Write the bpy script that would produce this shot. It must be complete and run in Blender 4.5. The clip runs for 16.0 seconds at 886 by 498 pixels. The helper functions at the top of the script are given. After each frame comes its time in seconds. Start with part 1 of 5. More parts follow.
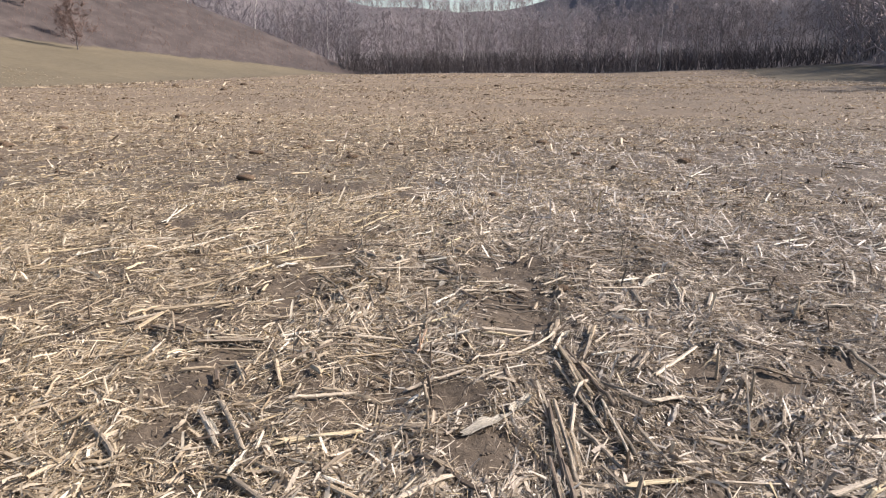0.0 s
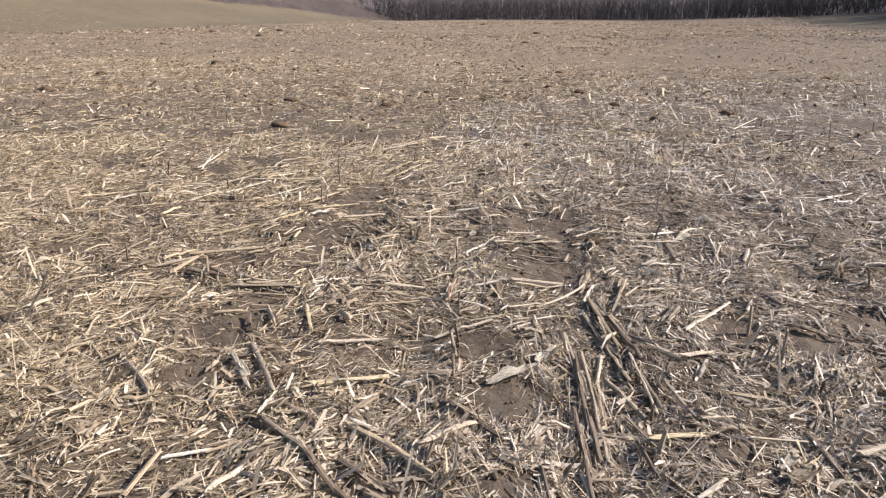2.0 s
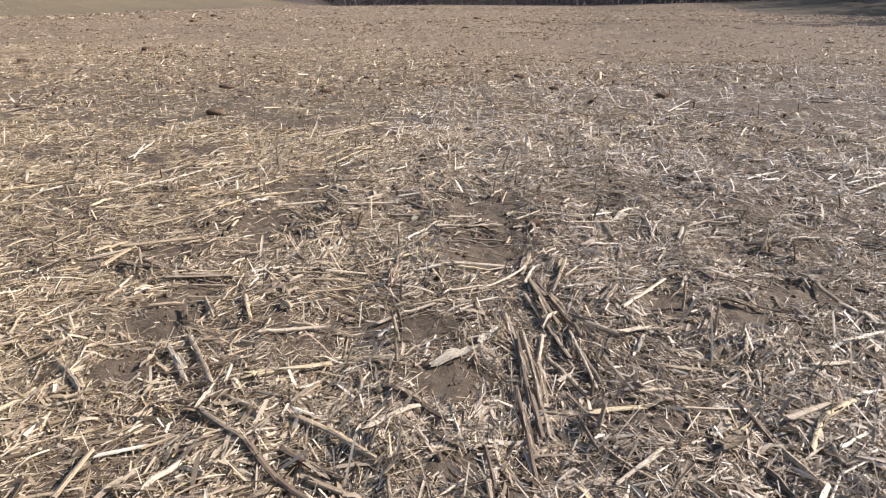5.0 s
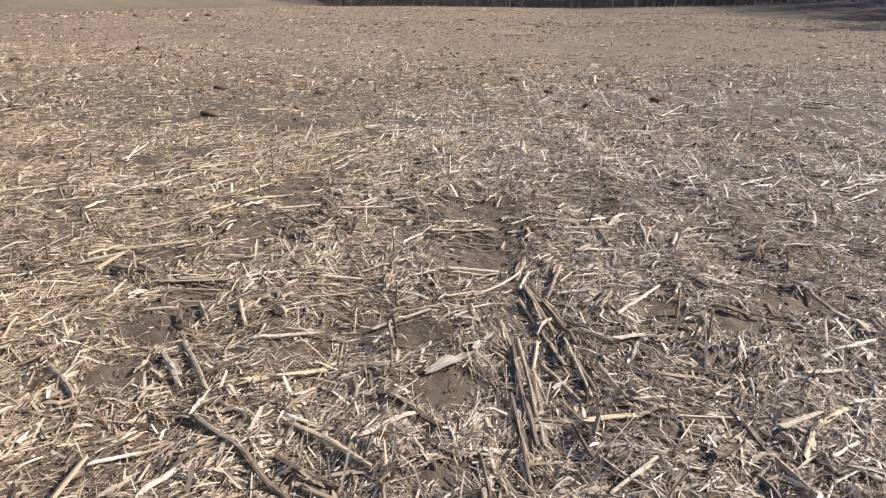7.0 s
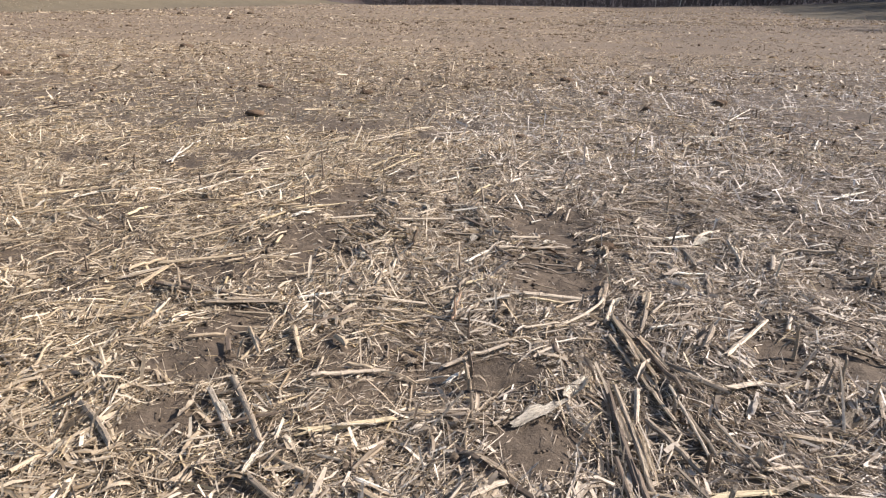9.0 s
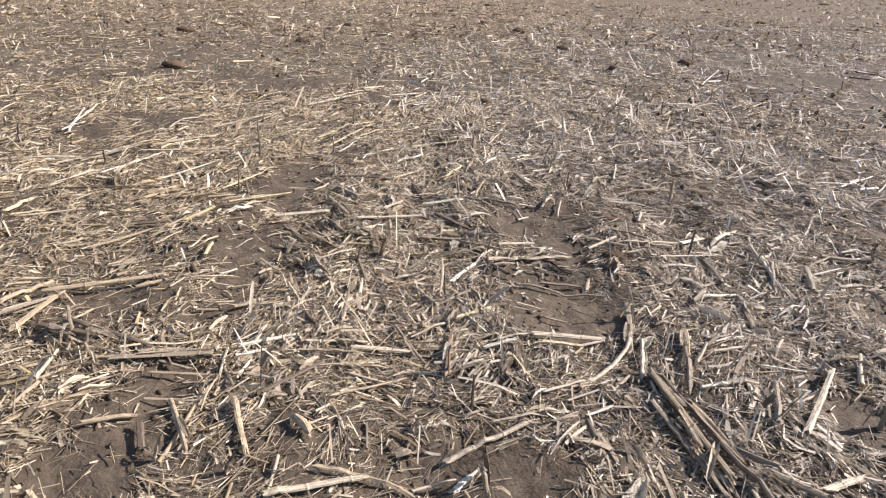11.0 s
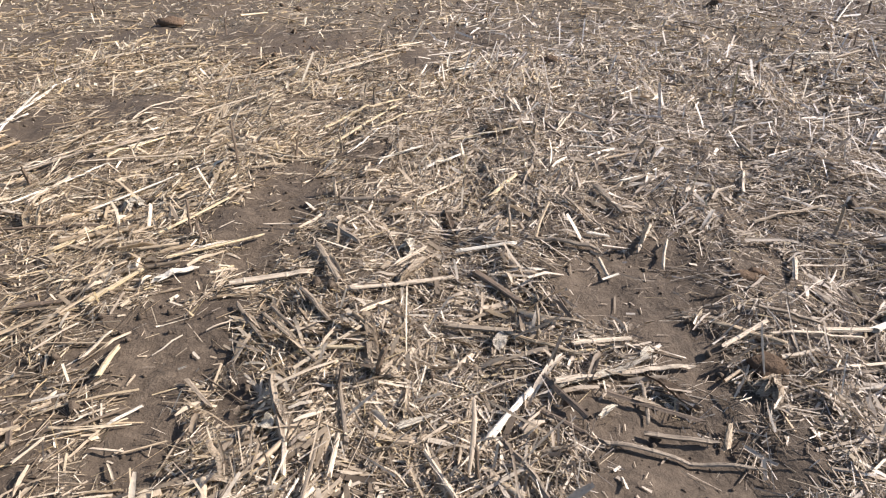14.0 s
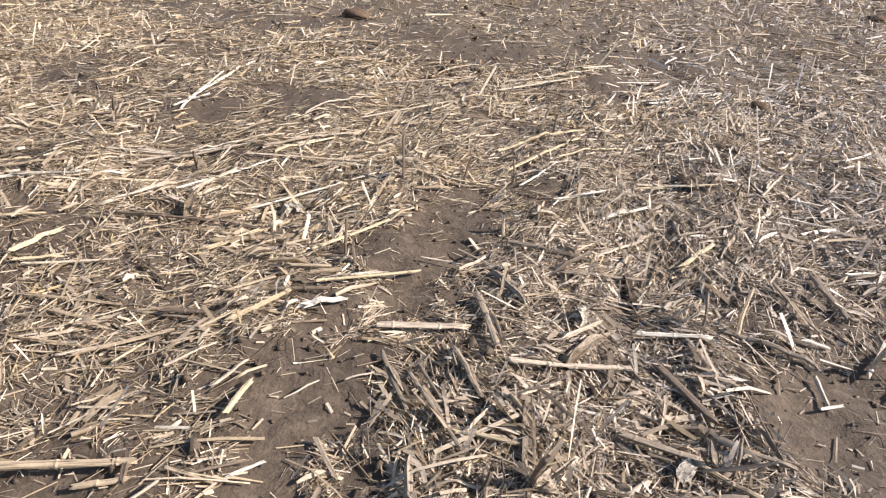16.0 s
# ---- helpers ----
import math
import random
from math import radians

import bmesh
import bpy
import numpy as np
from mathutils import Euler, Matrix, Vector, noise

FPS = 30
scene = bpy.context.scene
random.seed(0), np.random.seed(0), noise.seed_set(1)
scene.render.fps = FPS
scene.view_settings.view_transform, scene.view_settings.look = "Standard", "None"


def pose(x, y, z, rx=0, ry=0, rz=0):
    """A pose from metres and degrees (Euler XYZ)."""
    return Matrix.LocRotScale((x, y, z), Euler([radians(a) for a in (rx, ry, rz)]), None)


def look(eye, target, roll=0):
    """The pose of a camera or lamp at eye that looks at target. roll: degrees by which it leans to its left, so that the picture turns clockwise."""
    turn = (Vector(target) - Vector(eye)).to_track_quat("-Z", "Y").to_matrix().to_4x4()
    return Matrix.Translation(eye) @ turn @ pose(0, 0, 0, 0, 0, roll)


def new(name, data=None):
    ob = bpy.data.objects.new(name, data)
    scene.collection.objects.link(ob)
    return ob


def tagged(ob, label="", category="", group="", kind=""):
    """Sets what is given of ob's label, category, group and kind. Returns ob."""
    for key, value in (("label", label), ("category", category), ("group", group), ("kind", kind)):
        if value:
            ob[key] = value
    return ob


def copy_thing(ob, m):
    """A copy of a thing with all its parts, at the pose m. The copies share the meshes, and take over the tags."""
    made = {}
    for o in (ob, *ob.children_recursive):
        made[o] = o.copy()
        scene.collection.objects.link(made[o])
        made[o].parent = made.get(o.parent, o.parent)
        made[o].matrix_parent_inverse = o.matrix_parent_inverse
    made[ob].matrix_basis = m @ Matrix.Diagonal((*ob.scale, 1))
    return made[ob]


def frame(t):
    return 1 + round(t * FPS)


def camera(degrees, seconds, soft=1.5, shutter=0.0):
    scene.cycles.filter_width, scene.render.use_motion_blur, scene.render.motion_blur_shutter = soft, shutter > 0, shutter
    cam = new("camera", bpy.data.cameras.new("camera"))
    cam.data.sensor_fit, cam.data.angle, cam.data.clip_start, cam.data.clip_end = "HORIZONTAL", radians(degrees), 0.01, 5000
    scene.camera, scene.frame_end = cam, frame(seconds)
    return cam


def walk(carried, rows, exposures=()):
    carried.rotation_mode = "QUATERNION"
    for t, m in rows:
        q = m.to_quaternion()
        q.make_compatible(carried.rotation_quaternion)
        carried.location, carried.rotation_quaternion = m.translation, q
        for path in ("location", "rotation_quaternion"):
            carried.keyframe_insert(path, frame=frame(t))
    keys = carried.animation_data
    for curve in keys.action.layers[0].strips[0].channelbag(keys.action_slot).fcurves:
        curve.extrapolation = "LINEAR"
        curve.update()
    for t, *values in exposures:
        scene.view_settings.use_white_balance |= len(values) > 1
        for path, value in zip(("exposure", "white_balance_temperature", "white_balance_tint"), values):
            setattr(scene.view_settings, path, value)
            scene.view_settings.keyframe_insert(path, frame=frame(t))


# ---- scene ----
cam = camera(66.5, 16.0, 1.2)
PATH = [
    (0, (0.144, -0.457, 1.495), (0.078, 1.472, 0.971), 0.2),
    (0.5, (0.139, -0.454, 1.481), (0.015, 1.455, 0.897), 0.6),
    (1, (0.149, -0.443, 1.472), (-0.006, 1.448, 0.839), 0.5),
    (1.5, (0.157, -0.446, 1.477), (-0.007, 1.436, 0.82), 0.6),
    (2, (0.166, -0.443, 1.483), (0.003, 1.437, 0.82), 0.4),
    (2.5, (0.178, -0.447, 1.488), (0.074, 1.448, 0.859), 0.5),
    (3, (0.182, -0.45, 1.481), (0.147, 1.456, 0.874), 0.7),
    (3.5, (0.186, -0.453, 1.486), (0.17, 1.454, 0.882), 0.3),
    (6, (0.195, -0.425, 1.455), (0.209, 1.413, 0.667), 0.9),
    (6.5, (0.192, -0.429, 1.457), (0.217, 1.4, 0.648), 1.0),
    (7, (0.184, -0.43, 1.491), (0.199, 1.445, 0.796), 1.0),
    (7.5, (0.181, -0.425, 1.491), (0.143, 1.487, 0.907), 0.9),
    (8, (0.139, -0.363, 1.477), (0.046, 1.551, 0.904), 1.0),
    (8.2, (0.083, -0.304, 1.46), (-0.027, 1.601, 0.859), 1.2),
    (10.3, (-0.219, 0.595, 1.454), (-0.221, 2.442, 0.686), 2.1),
    (10.5, (-0.278, 0.691, 1.476), (-0.269, 2.53, 0.69), 2.6),
    (11, (-0.292, 0.886, 1.471), (-0.17, 2.696, 0.629), 3.6),
    (11.5, (-0.207, 1.209, 1.453), (-0.009, 2.993, 0.572), 2.8),
    (12, (-0.181, 1.416, 1.428), (-0.008, 3.178, 0.499), 1.6),
    (12.5, (-0.228, 1.699, 1.395), (-0.03, 3.374, 0.32), 3.0),
    (13, (-0.255, 1.9, 1.423), (0.016, 3.55, 0.327), 4.6),
    (13.5, (-0.187, 2.152, 1.396), (-0.026, 3.856, 0.36), 2.5),
    (14, (-0.136, 2.36, 1.387), (-0.203, 4.078, 0.365), 0.3),
    (14.5, (-0.23, 2.546, 1.391), (-0.317, 4.249, 0.344), 2.4),
    (15, (-0.352, 2.663, 1.406), (-0.486, 4.395, 0.417), 5.1),
    (15.5, (-0.364, 2.714, 1.394), (-0.712, 4.41, 0.392), 4.3),
    (16, (-0.351, 2.731, 1.378), (-0.791, 4.389, 0.35), 4.0),
]
walk(cam, [(t, look(eye, aim, lean)) for t, eye, aim, lean in PATH], [(0.0, 0.84, 6760, 16), (3.5, 0.77, 6760, 16), (8.0, 0.81, 6760, 16), (12.5, 0.80, 6680, 16), (16.0, 0.86, 6720, 17)])

# ---- light ----
SUN_AZIMUTH, SUN_HEIGHT = radians(80), radians(34)
world = bpy.data.worlds.new("world")
scene.world = world
world.use_nodes = True
wn, wl = world.node_tree.nodes, world.node_tree.links
sky = wn.new("ShaderNodeTexSky")
sky.sky_type = "NISHITA"
sky.sun_disc = False
sky.sun_elevation, sky.sun_rotation = SUN_HEIGHT, SUN_AZIMUTH
sky.dust_density, sky.ozone_density = 0.8, 1.0
wn["Background"].inputs["Strength"].default_value = 0.085
wl.new(sky.outputs["Color"], wn["Background"].inputs["Color"])
sun_data = bpy.data.lights.new("sun", "SUN")
sun_data.energy, sun_data.angle, sun_data.color = 5.0, radians(0.6), (1.0, 0.945, 0.87)
sun = new("sun", sun_data)
sun_at = Vector((math.sin(SUN_AZIMUTH) * math.cos(SUN_HEIGHT), math.cos(SUN_AZIMUTH) * math.cos(SUN_HEIGHT), math.sin(SUN_HEIGHT)))
sun.matrix_world = look(sun_at * 50, (0, 0, 0))


# ---- materials ----
def material(name, rough=0.85, bump=0.3, bump_scale=60.0, spec=0.25):
    """A node material with a bumped principled shader; returns it with its node maker, linker, shader and texture coordinates."""
    m = bpy.data.materials.new(name)
    m.use_nodes = True
    nt = m.node_tree
    shader = nt.nodes["Principled BSDF"]
    shader.inputs["Roughness"].default_value = rough
    shader.inputs["Specular IOR Level"].default_value = spec
    coords = nt.nodes.new("ShaderNodeNewGeometry")
    if bump:
        n = nt.nodes.new("ShaderNodeTexNoise")
        n.inputs["Scale"].default_value, n.inputs["Detail"].default_value, n.inputs["Roughness"].default_value = bump_scale, 6, 0.65
        b = nt.nodes.new("ShaderNodeBump")
        b.inputs["Strength"].default_value, b.inputs["Distance"].default_value = bump, 0.6 / bump_scale
        nt.links.new(coords.outputs["Position"], n.inputs["Vector"])
        nt.links.new(n.outputs["Fac"], b.inputs["Height"])
        nt.links.new(b.outputs["Normal"], shader.inputs["Normal"])
    return m, nt, shader, coords


def ramp(nt, fac, stops):
    r = nt.nodes.new("ShaderNodeValToRGB")
    e = r.color_ramp.elements
    while len(e) < len(stops):
        e.new(0.5)
    for el, (at, c) in zip(e, stops):
        el.position, el.color = at, (*c, 1)
    nt.links.new(fac, r.inputs["Fac"])
    return r.outputs["Color"]


def noise_tex(nt, vector, scale, detail=5.0, rough=0.6, stretch=None):
    n = nt.nodes.new("ShaderNodeTexNoise")
    n.inputs["Scale"].default_value, n.inputs["Detail"].default_value, n.inputs["Roughness"].default_value = scale, detail, rough
    if stretch:
        mp = nt.nodes.new("ShaderNodeMapping")
        mp.inputs["Scale"].default_value = stretch
        nt.links.new(vector, mp.inputs["Vector"])
        vector = mp.outputs["Vector"]
    nt.links.new(vector, n.inputs["Vector"])
    return n.outputs["Fac"]


def mix(nt, fac, a, b, mode="MIX"):
    n = nt.nodes.new("ShaderNodeMix")
    n.data_type, n.blend_type = "RGBA", mode
    for sock, v in ((n.inputs[0], fac), (n.inputs[6], a), (n.inputs[7], b)):
        if isinstance(v, (int, float)):
            sock.default_value = v
        elif isinstance(v, tuple):
            sock.default_value = (*v, 1)
        else:
            nt.links.new(v, sock)
    return n.outputs[2]


def span(nt, value, lo, hi):
    n = nt.nodes.new("ShaderNodeMapRange")
    n.interpolation_type = "SMOOTHSTEP"
    n.inputs["From Min"].default_value, n.inputs["From Max"].default_value = lo, hi
    nt.links.new(value, n.inputs["Value"])
    return n.outputs["Result"]


def ground_material():
    """Damp silty field soil with fine crumbs, crushed straw in it farther out; then winter grass, brush and the wood's
    haze-tinted leaf floor.
    """
    m, nt, sh, co = material("ground_soil", 0.8, 0.75, 48.0, 0.3)
    p = co.outputs["Position"]
    fine = ramp(nt, noise_tex(nt, p, 24, 7, 0.62), [(0.26, (0.058, 0.045, 0.034)), (0.5, (0.102, 0.080, 0.060)), (0.74, (0.150, 0.120, 0.091))])
    broad = ramp(nt, noise_tex(nt, p, 1.7, 4), [(0.3, (0.78, 0.76, 0.74)), (0.7, (1.1, 1.07, 1.02))])
    soil = mix(nt, 1.0, fine, broad, "MULTIPLY")
    straw = ramp(nt, noise_tex(nt, p, 11, 6, 0.75), [(0.25, (0.112, 0.087, 0.063)), (0.5, (0.208, 0.165, 0.121)), (0.75, (0.32, 0.26, 0.197))])
    tint = ramp(nt, noise_tex(nt, p, 0.16, 5, 0.65), [(0.32, (0.74, 0.72, 0.71)), (0.5, (0.98, 0.93, 0.86)), (0.68, (1.12, 1.08, 1.0))])
    straw = mix(nt, 1.0, straw, tint, "MULTIPLY")
    out = nt.nodes.new("ShaderNodeVectorMath")
    out.operation = "LENGTH"
    nt.links.new(p, out.inputs[0])
    colour = mix(nt, span(nt, out.outputs["Value"], 8, 20), soil, straw)
    mat = ramp(nt, noise_tex(nt, p, 75, 6, 0.75), [(0.32, (0.042, 0.033, 0.024)), (0.5, (0.118, 0.094, 0.068)), (0.70, (0.31, 0.26, 0.20))])
    thick = nt.nodes.new("ShaderNodeAttribute")
    thick.attribute_name = "mat"
    colour = mix(nt, span(nt, thick.outputs["Fac"], 0.3, 0.85), colour, mat)
    ragged = noise_tex(nt, p, 0.45, 6, 0.75)
    for name, stops, scale in (("damp", [(0.25, (0.048, 0.038, 0.030)), (0.5, (0.092, 0.074, 0.058)), (0.75, (0.19, 0.156, 0.124))], 6.0),
                               ("turf", [(0.25, (0.115, 0.096, 0.062)), (0.5, (0.148, 0.125, 0.083)), (0.75, (0.182, 0.153, 0.105))], 1.2),
                               # grass of the corner, its colour darkened for the shade of the wood
                               ("shaded_verge", [(0.25, (0.062, 0.053, 0.036)), (0.5, (0.088, 0.075, 0.051)), (0.75, (0.125, 0.106, 0.073))], 1.5),
                               ("brush", [(0.25, (0.046, 0.037, 0.035)), (0.5, (0.074, 0.060, 0.057)), (0.75, (0.128, 0.106, 0.098))], 0.35),
                               # leaf floor lightened towards mauve: air haze painted into the far slopes
                               ("wood", [(0.25, (0.085, 0.076, 0.081)), (0.5, (0.122, 0.109, 0.116)), (0.75, (0.165, 0.148, 0.155))], 1.2)):
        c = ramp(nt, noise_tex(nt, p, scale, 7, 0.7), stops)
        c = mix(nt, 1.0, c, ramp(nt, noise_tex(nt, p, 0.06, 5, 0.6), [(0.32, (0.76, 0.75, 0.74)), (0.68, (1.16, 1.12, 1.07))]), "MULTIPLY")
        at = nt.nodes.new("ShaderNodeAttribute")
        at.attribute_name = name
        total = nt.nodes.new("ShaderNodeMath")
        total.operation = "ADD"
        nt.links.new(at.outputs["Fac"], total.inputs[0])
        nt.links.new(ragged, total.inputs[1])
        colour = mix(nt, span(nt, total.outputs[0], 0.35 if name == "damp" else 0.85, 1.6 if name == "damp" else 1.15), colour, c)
    nt.links.new(colour, sh.inputs["Base Color"])
    return m


def turf_material(name, stops, scale=6.0, broad=0.08):
    m, nt, sh, co = material(name, 0.95, 0.8, 14.0, 0.1)
    p = co.outputs["Position"]
    c = ramp(nt, noise_tex(nt, p, scale, 7, 0.7), stops)
    t = ramp(nt, noise_tex(nt, p, broad, 5, 0.6), [(0.32, (0.78, 0.76, 0.74)), (0.68, (1.14, 1.1, 1.05))])
    nt.links.new(mix(nt, 1.0, c, t, "MULTIPLY"), sh.inputs["Base Color"])
    return m


def litter_material(name, stops, rough=0.52, bleach=(0.90, 0.905, 0.945)):
    """Dry maize residue: every loose piece its own tone, with streaks and weathered spots."""
    m, nt, sh, co = material(name, rough, 0.35, 130.0, 0.5)
    stops = [(at, tuple(1.13 * (v + 0.08 * (sum(c) / 3 - v)) for v in c)) for at, c in stops]
    base = ramp(nt, co.outputs["Random Per Island"], stops)
    streak = ramp(nt, noise_tex(nt, co.outputs["Position"], 45, 5, 0.7), [(0.3, (0.68, 0.65, 0.61)), (0.65, (1.1, 1.08, 1.04))])
    tone = mix(nt, 1.0, base, streak, "MULTIPLY")
    axis = nt.nodes.new("ShaderNodeSeparateXYZ")
    nt.links.new(co.outputs["Position"], axis.inputs[0])
    place = nt.nodes.new("ShaderNodeMath")
    place.operation = "MULTIPLY_ADD"
    place.inputs[1].default_value = 3.0
    nt.links.new(noise_tex(nt, co.outputs["Position"], 0.8, 3), place.inputs[0])
    nt.links.new(axis.outputs["X"], place.inputs[2])
    tone = mix(nt, 1.0, tone, mix(nt, span(nt, place.outputs[0], -0.6, 3.0), (0.99, 0.955, 0.885), bleach), "MULTIPLY")
    nt.links.new(tone, sh.inputs["Base Color"])
    # thin dry leaf lets some light through
    through_leaf = nt.nodes.new("ShaderNodeBsdfTranslucent")
    nt.links.new(mix(nt, 1.0, tone, (1.0, 0.93, 0.82), "MULTIPLY"), through_leaf.inputs["Color"])
    both = nt.nodes.new("ShaderNodeMixShader")
    both.inputs[0].default_value = 0.2
    nt.links.new(sh.outputs[0], both.inputs[1])
    nt.links.new(through_leaf.outputs[0], both.inputs[2])
    nt.links.new(both.outputs[0], nt.nodes["Material Output"].inputs["Surface"])
    return m


def stalk_material(name, lo, hi, spots):
    """Weathered maize stem: lengthwise fibres, grey spots, tone that differs from stem to stem."""
    m, nt, sh, co = material(name, 0.62, 0.4, 160.0, 0.35)
    tc = nt.nodes.new("ShaderNodeTexCoord")
    fibre = noise_tex(nt, tc.outputs["Object"], 16, 6, 0.65, (0.5, 16, 16))
    c = ramp(nt, fibre, [(0.36, tuple(0.7 * v for v in lo)), (0.5, hi), (0.66, tuple(min(0.9, 1.25 * v) for v in hi))])
    c = mix(nt, span(nt, noise_tex(nt, tc.outputs["Object"], 22, 5, 0.7), 0.52, 0.72), c, spots)
    info = nt.nodes.new("ShaderNodeObjectInfo")
    t = ramp(nt, info.outputs["Random"], [(0, (0.82, 0.8, 0.78)), (1, (1.12, 1.1, 1.06))])
    nt.links.new(mix(nt, 1.0, c, t, "MULTIPLY"), sh.inputs["Base Color"])
    return m


def bark_material(name, lo, hi, scale=3.0):
    m, nt, sh, co = material(name, 0.9, 0.5, 12.0, 0.15)
    tc = nt.nodes.new("ShaderNodeTexCoord")
    c = ramp(nt, noise_tex(nt, tc.outputs["Object"], scale, 6, 0.7, (1, 1, 0.35)), [(0.3, lo), (0.7, hi)])
    info = nt.nodes.new("ShaderNodeObjectInfo")
    t = ramp(nt, info.outputs["Random"], [(0, (0.75, 0.75, 0.77)), (1, (1.2, 1.15, 1.1))])
    nt.links.new(mix(nt, 1.0, c, t, "MULTIPLY"), sh.inputs["Base Color"])
    return m


GROUND = ground_material()
CLOD = turf_material("clod_soil", [(0.3, (0.08, 0.058, 0.042)), (0.7, (0.18, 0.132, 0.096))], 30.0, 2.0)
PALE, WHITE, TAN, YELLOW, GREY, DARK, RUST = ((0.51, 0.44, 0.35), (0.71, 0.665, 0.58), (0.39, 0.317, 0.225), (0.54, 0.455, 0.305),
                                              (0.265, 0.222, 0.172), (0.14, 0.108, 0.082), (0.28, 0.20, 0.145))
CHAFF = litter_material("chaff", [(0.0, (0.085, 0.066, 0.048)), (0.2, (0.22, 0.18, 0.135)), (0.45, (0.36, 0.30, 0.23)), (0.75, (0.50, 0.43, 0.335)), (1.0, (0.72, 0.66, 0.56))])
CHIPS = litter_material("chips", [(0.0, (0.12, 0.095, 0.07)), (0.16, (0.27, 0.22, 0.165)), (0.28, (0.28, 0.25, 0.225)), (0.45, (0.46, 0.385, 0.285)), (0.6, (0.49, 0.40, 0.23)), (0.72, (0.64, 0.57, 0.46)), (1.0, (0.82, 0.78, 0.70))])
CHIPS_BEYOND = litter_material("chips_beyond", [(0.0, (0.12, 0.095, 0.07)), (0.16, (0.27, 0.22, 0.165)), (0.28, (0.28, 0.25, 0.225)), (0.45, (0.46, 0.385, 0.285)), (0.6, (0.49, 0.40, 0.23)), (0.72, (0.64, 0.57, 0.46)), (1.0, (0.82, 0.78, 0.70))], bleach=(0.95, 0.91, 0.85))
LEAVES = litter_material("leaf_litter", [(0.0, (0.12, 0.095, 0.07)), (0.3, (0.33, 0.275, 0.205)), (0.6, (0.47, 0.40, 0.31)), (1.0, (0.70, 0.645, 0.55))])
STEMS = litter_material("stem_litter", [(0.0, DARK), (0.3, GREY), (0.6, (0.38, 0.30, 0.20)), (0.85, (0.47, 0.395, 0.295)), (1.0, (0.62, 0.545, 0.43))], 0.6)
STRAW = litter_material("combed_straw", [(0.0, (0.26, 0.205, 0.135)), (0.3, (0.39, 0.315, 0.21)), (0.6, (0.53, 0.45, 0.325)), (1.0, (0.74, 0.67, 0.55))])
BLEACHED = litter_material("bleached_straw", [(0.0, (0.34, 0.29, 0.235)), (0.3, (0.56, 0.50, 0.43)), (0.7, (0.74, 0.69, 0.62)), (1.0, (0.85, 0.82, 0.77))])
FAR_STRAW = litter_material("far_straw", [(0.0, (0.075, 0.058, 0.043)), (0.25, (0.20, 0.155, 0.11)), (0.6, (0.38, 0.31, 0.225)), (0.85, (0.57, 0.49, 0.385)), (1.0, (0.80, 0.745, 0.645))], bleach=(0.96, 0.915, 0.84))
SPOT = (0.16, 0.13, 0.10)
TONES = {name: stalk_material("stalk_" + name, tuple(0.5 * v for v in c), tuple(min(0.85, 1.05 * v) for v in c), tuple(0.45 * v + 0.4 * s for v, s in zip(c, SPOT)))
         for name, c in (("pale", PALE), ("white", WHITE), ("tan", TAN), ("yellow", YELLOW), ("grey", GREY), ("dark", DARK), ("rust", RUST))}
BARK = bark_material("grey_brown_bark", (0.145, 0.129, 0.135), (0.25, 0.227, 0.232))
# twigs tinted pale mauve, with the haze of distance in their colour
HAZY_TWIGS = bark_material("haze_tinted_twigs", (0.20, 0.181, 0.194), (0.325, 0.297, 0.314), 1.0)
# bark darkened to put the shadow at the wood's foot into its colour
SHADED_UNDERGROWTH = bark_material("shaded_undergrowth_stems", (0.085, 0.075, 0.078), (0.155, 0.139, 0.142), 1.0)
BIRCH = bark_material("white_bark", (0.42, 0.40, 0.37), (0.72, 0.70, 0.66), 2.0)
SCRUB = bark_material("red_brown_scrub", (0.13, 0.093, 0.084), (0.21, 0.158, 0.144), 1.0)


# ---- relief of the land ----
def lattice(ix, iy, seed):
    n = (ix.astype(np.int64) * 374761393 + iy.astype(np.int64) * 668265263 + seed * 974711) & 0xFFFFFFFF
    n = ((n ^ (n >> 13)) * 1274126177) & 0xFFFFFFFF
    return ((n ^ (n >> 16)) & 0xFFFF) / 65535.0


def grain(x, y, size, seed=0):
    """Smooth noise from -1 to 1 with bumps of about that size."""
    x, y = np.asarray(x, float) / size, np.asarray(y, float) / size
    ix, iy = np.floor(x), np.floor(y)
    fx, fy = x - ix, y - iy
    fx, fy = fx * fx * (3 - 2 * fx), fy * fy * (3 - 2 * fy)
    a, b = lattice(ix, iy, seed), lattice(ix + 1, iy, seed)
    c, d = lattice(ix, iy + 1, seed), lattice(ix + 1, iy + 1, seed)
    return 2 * ((a + (b - a) * fx) * (1 - fy) + (c + (d - c) * fx) * fy) - 1


def ease(v, lo, hi):
    v = np.clip((np.asarray(v, float) - lo) / (hi - lo), 0, 1)
    return v * v * (3 - 2 * v)


def spur(x, y):
    """How far a place lies up the brushy spur, in metres from its foot (negative: before it)."""
    return -0.78 * (x + 27) + 0.62 * (y - 120)


def edge(x):
    """Where the field ends and the wood begins."""
    return 128 + 3 * grain(x, 0 * x, 22, 5) - 40 * ease(x, 60, 80)


def shaded_verge(x, y):
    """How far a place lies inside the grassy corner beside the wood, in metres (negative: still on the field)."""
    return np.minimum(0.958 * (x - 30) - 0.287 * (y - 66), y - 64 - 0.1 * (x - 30))


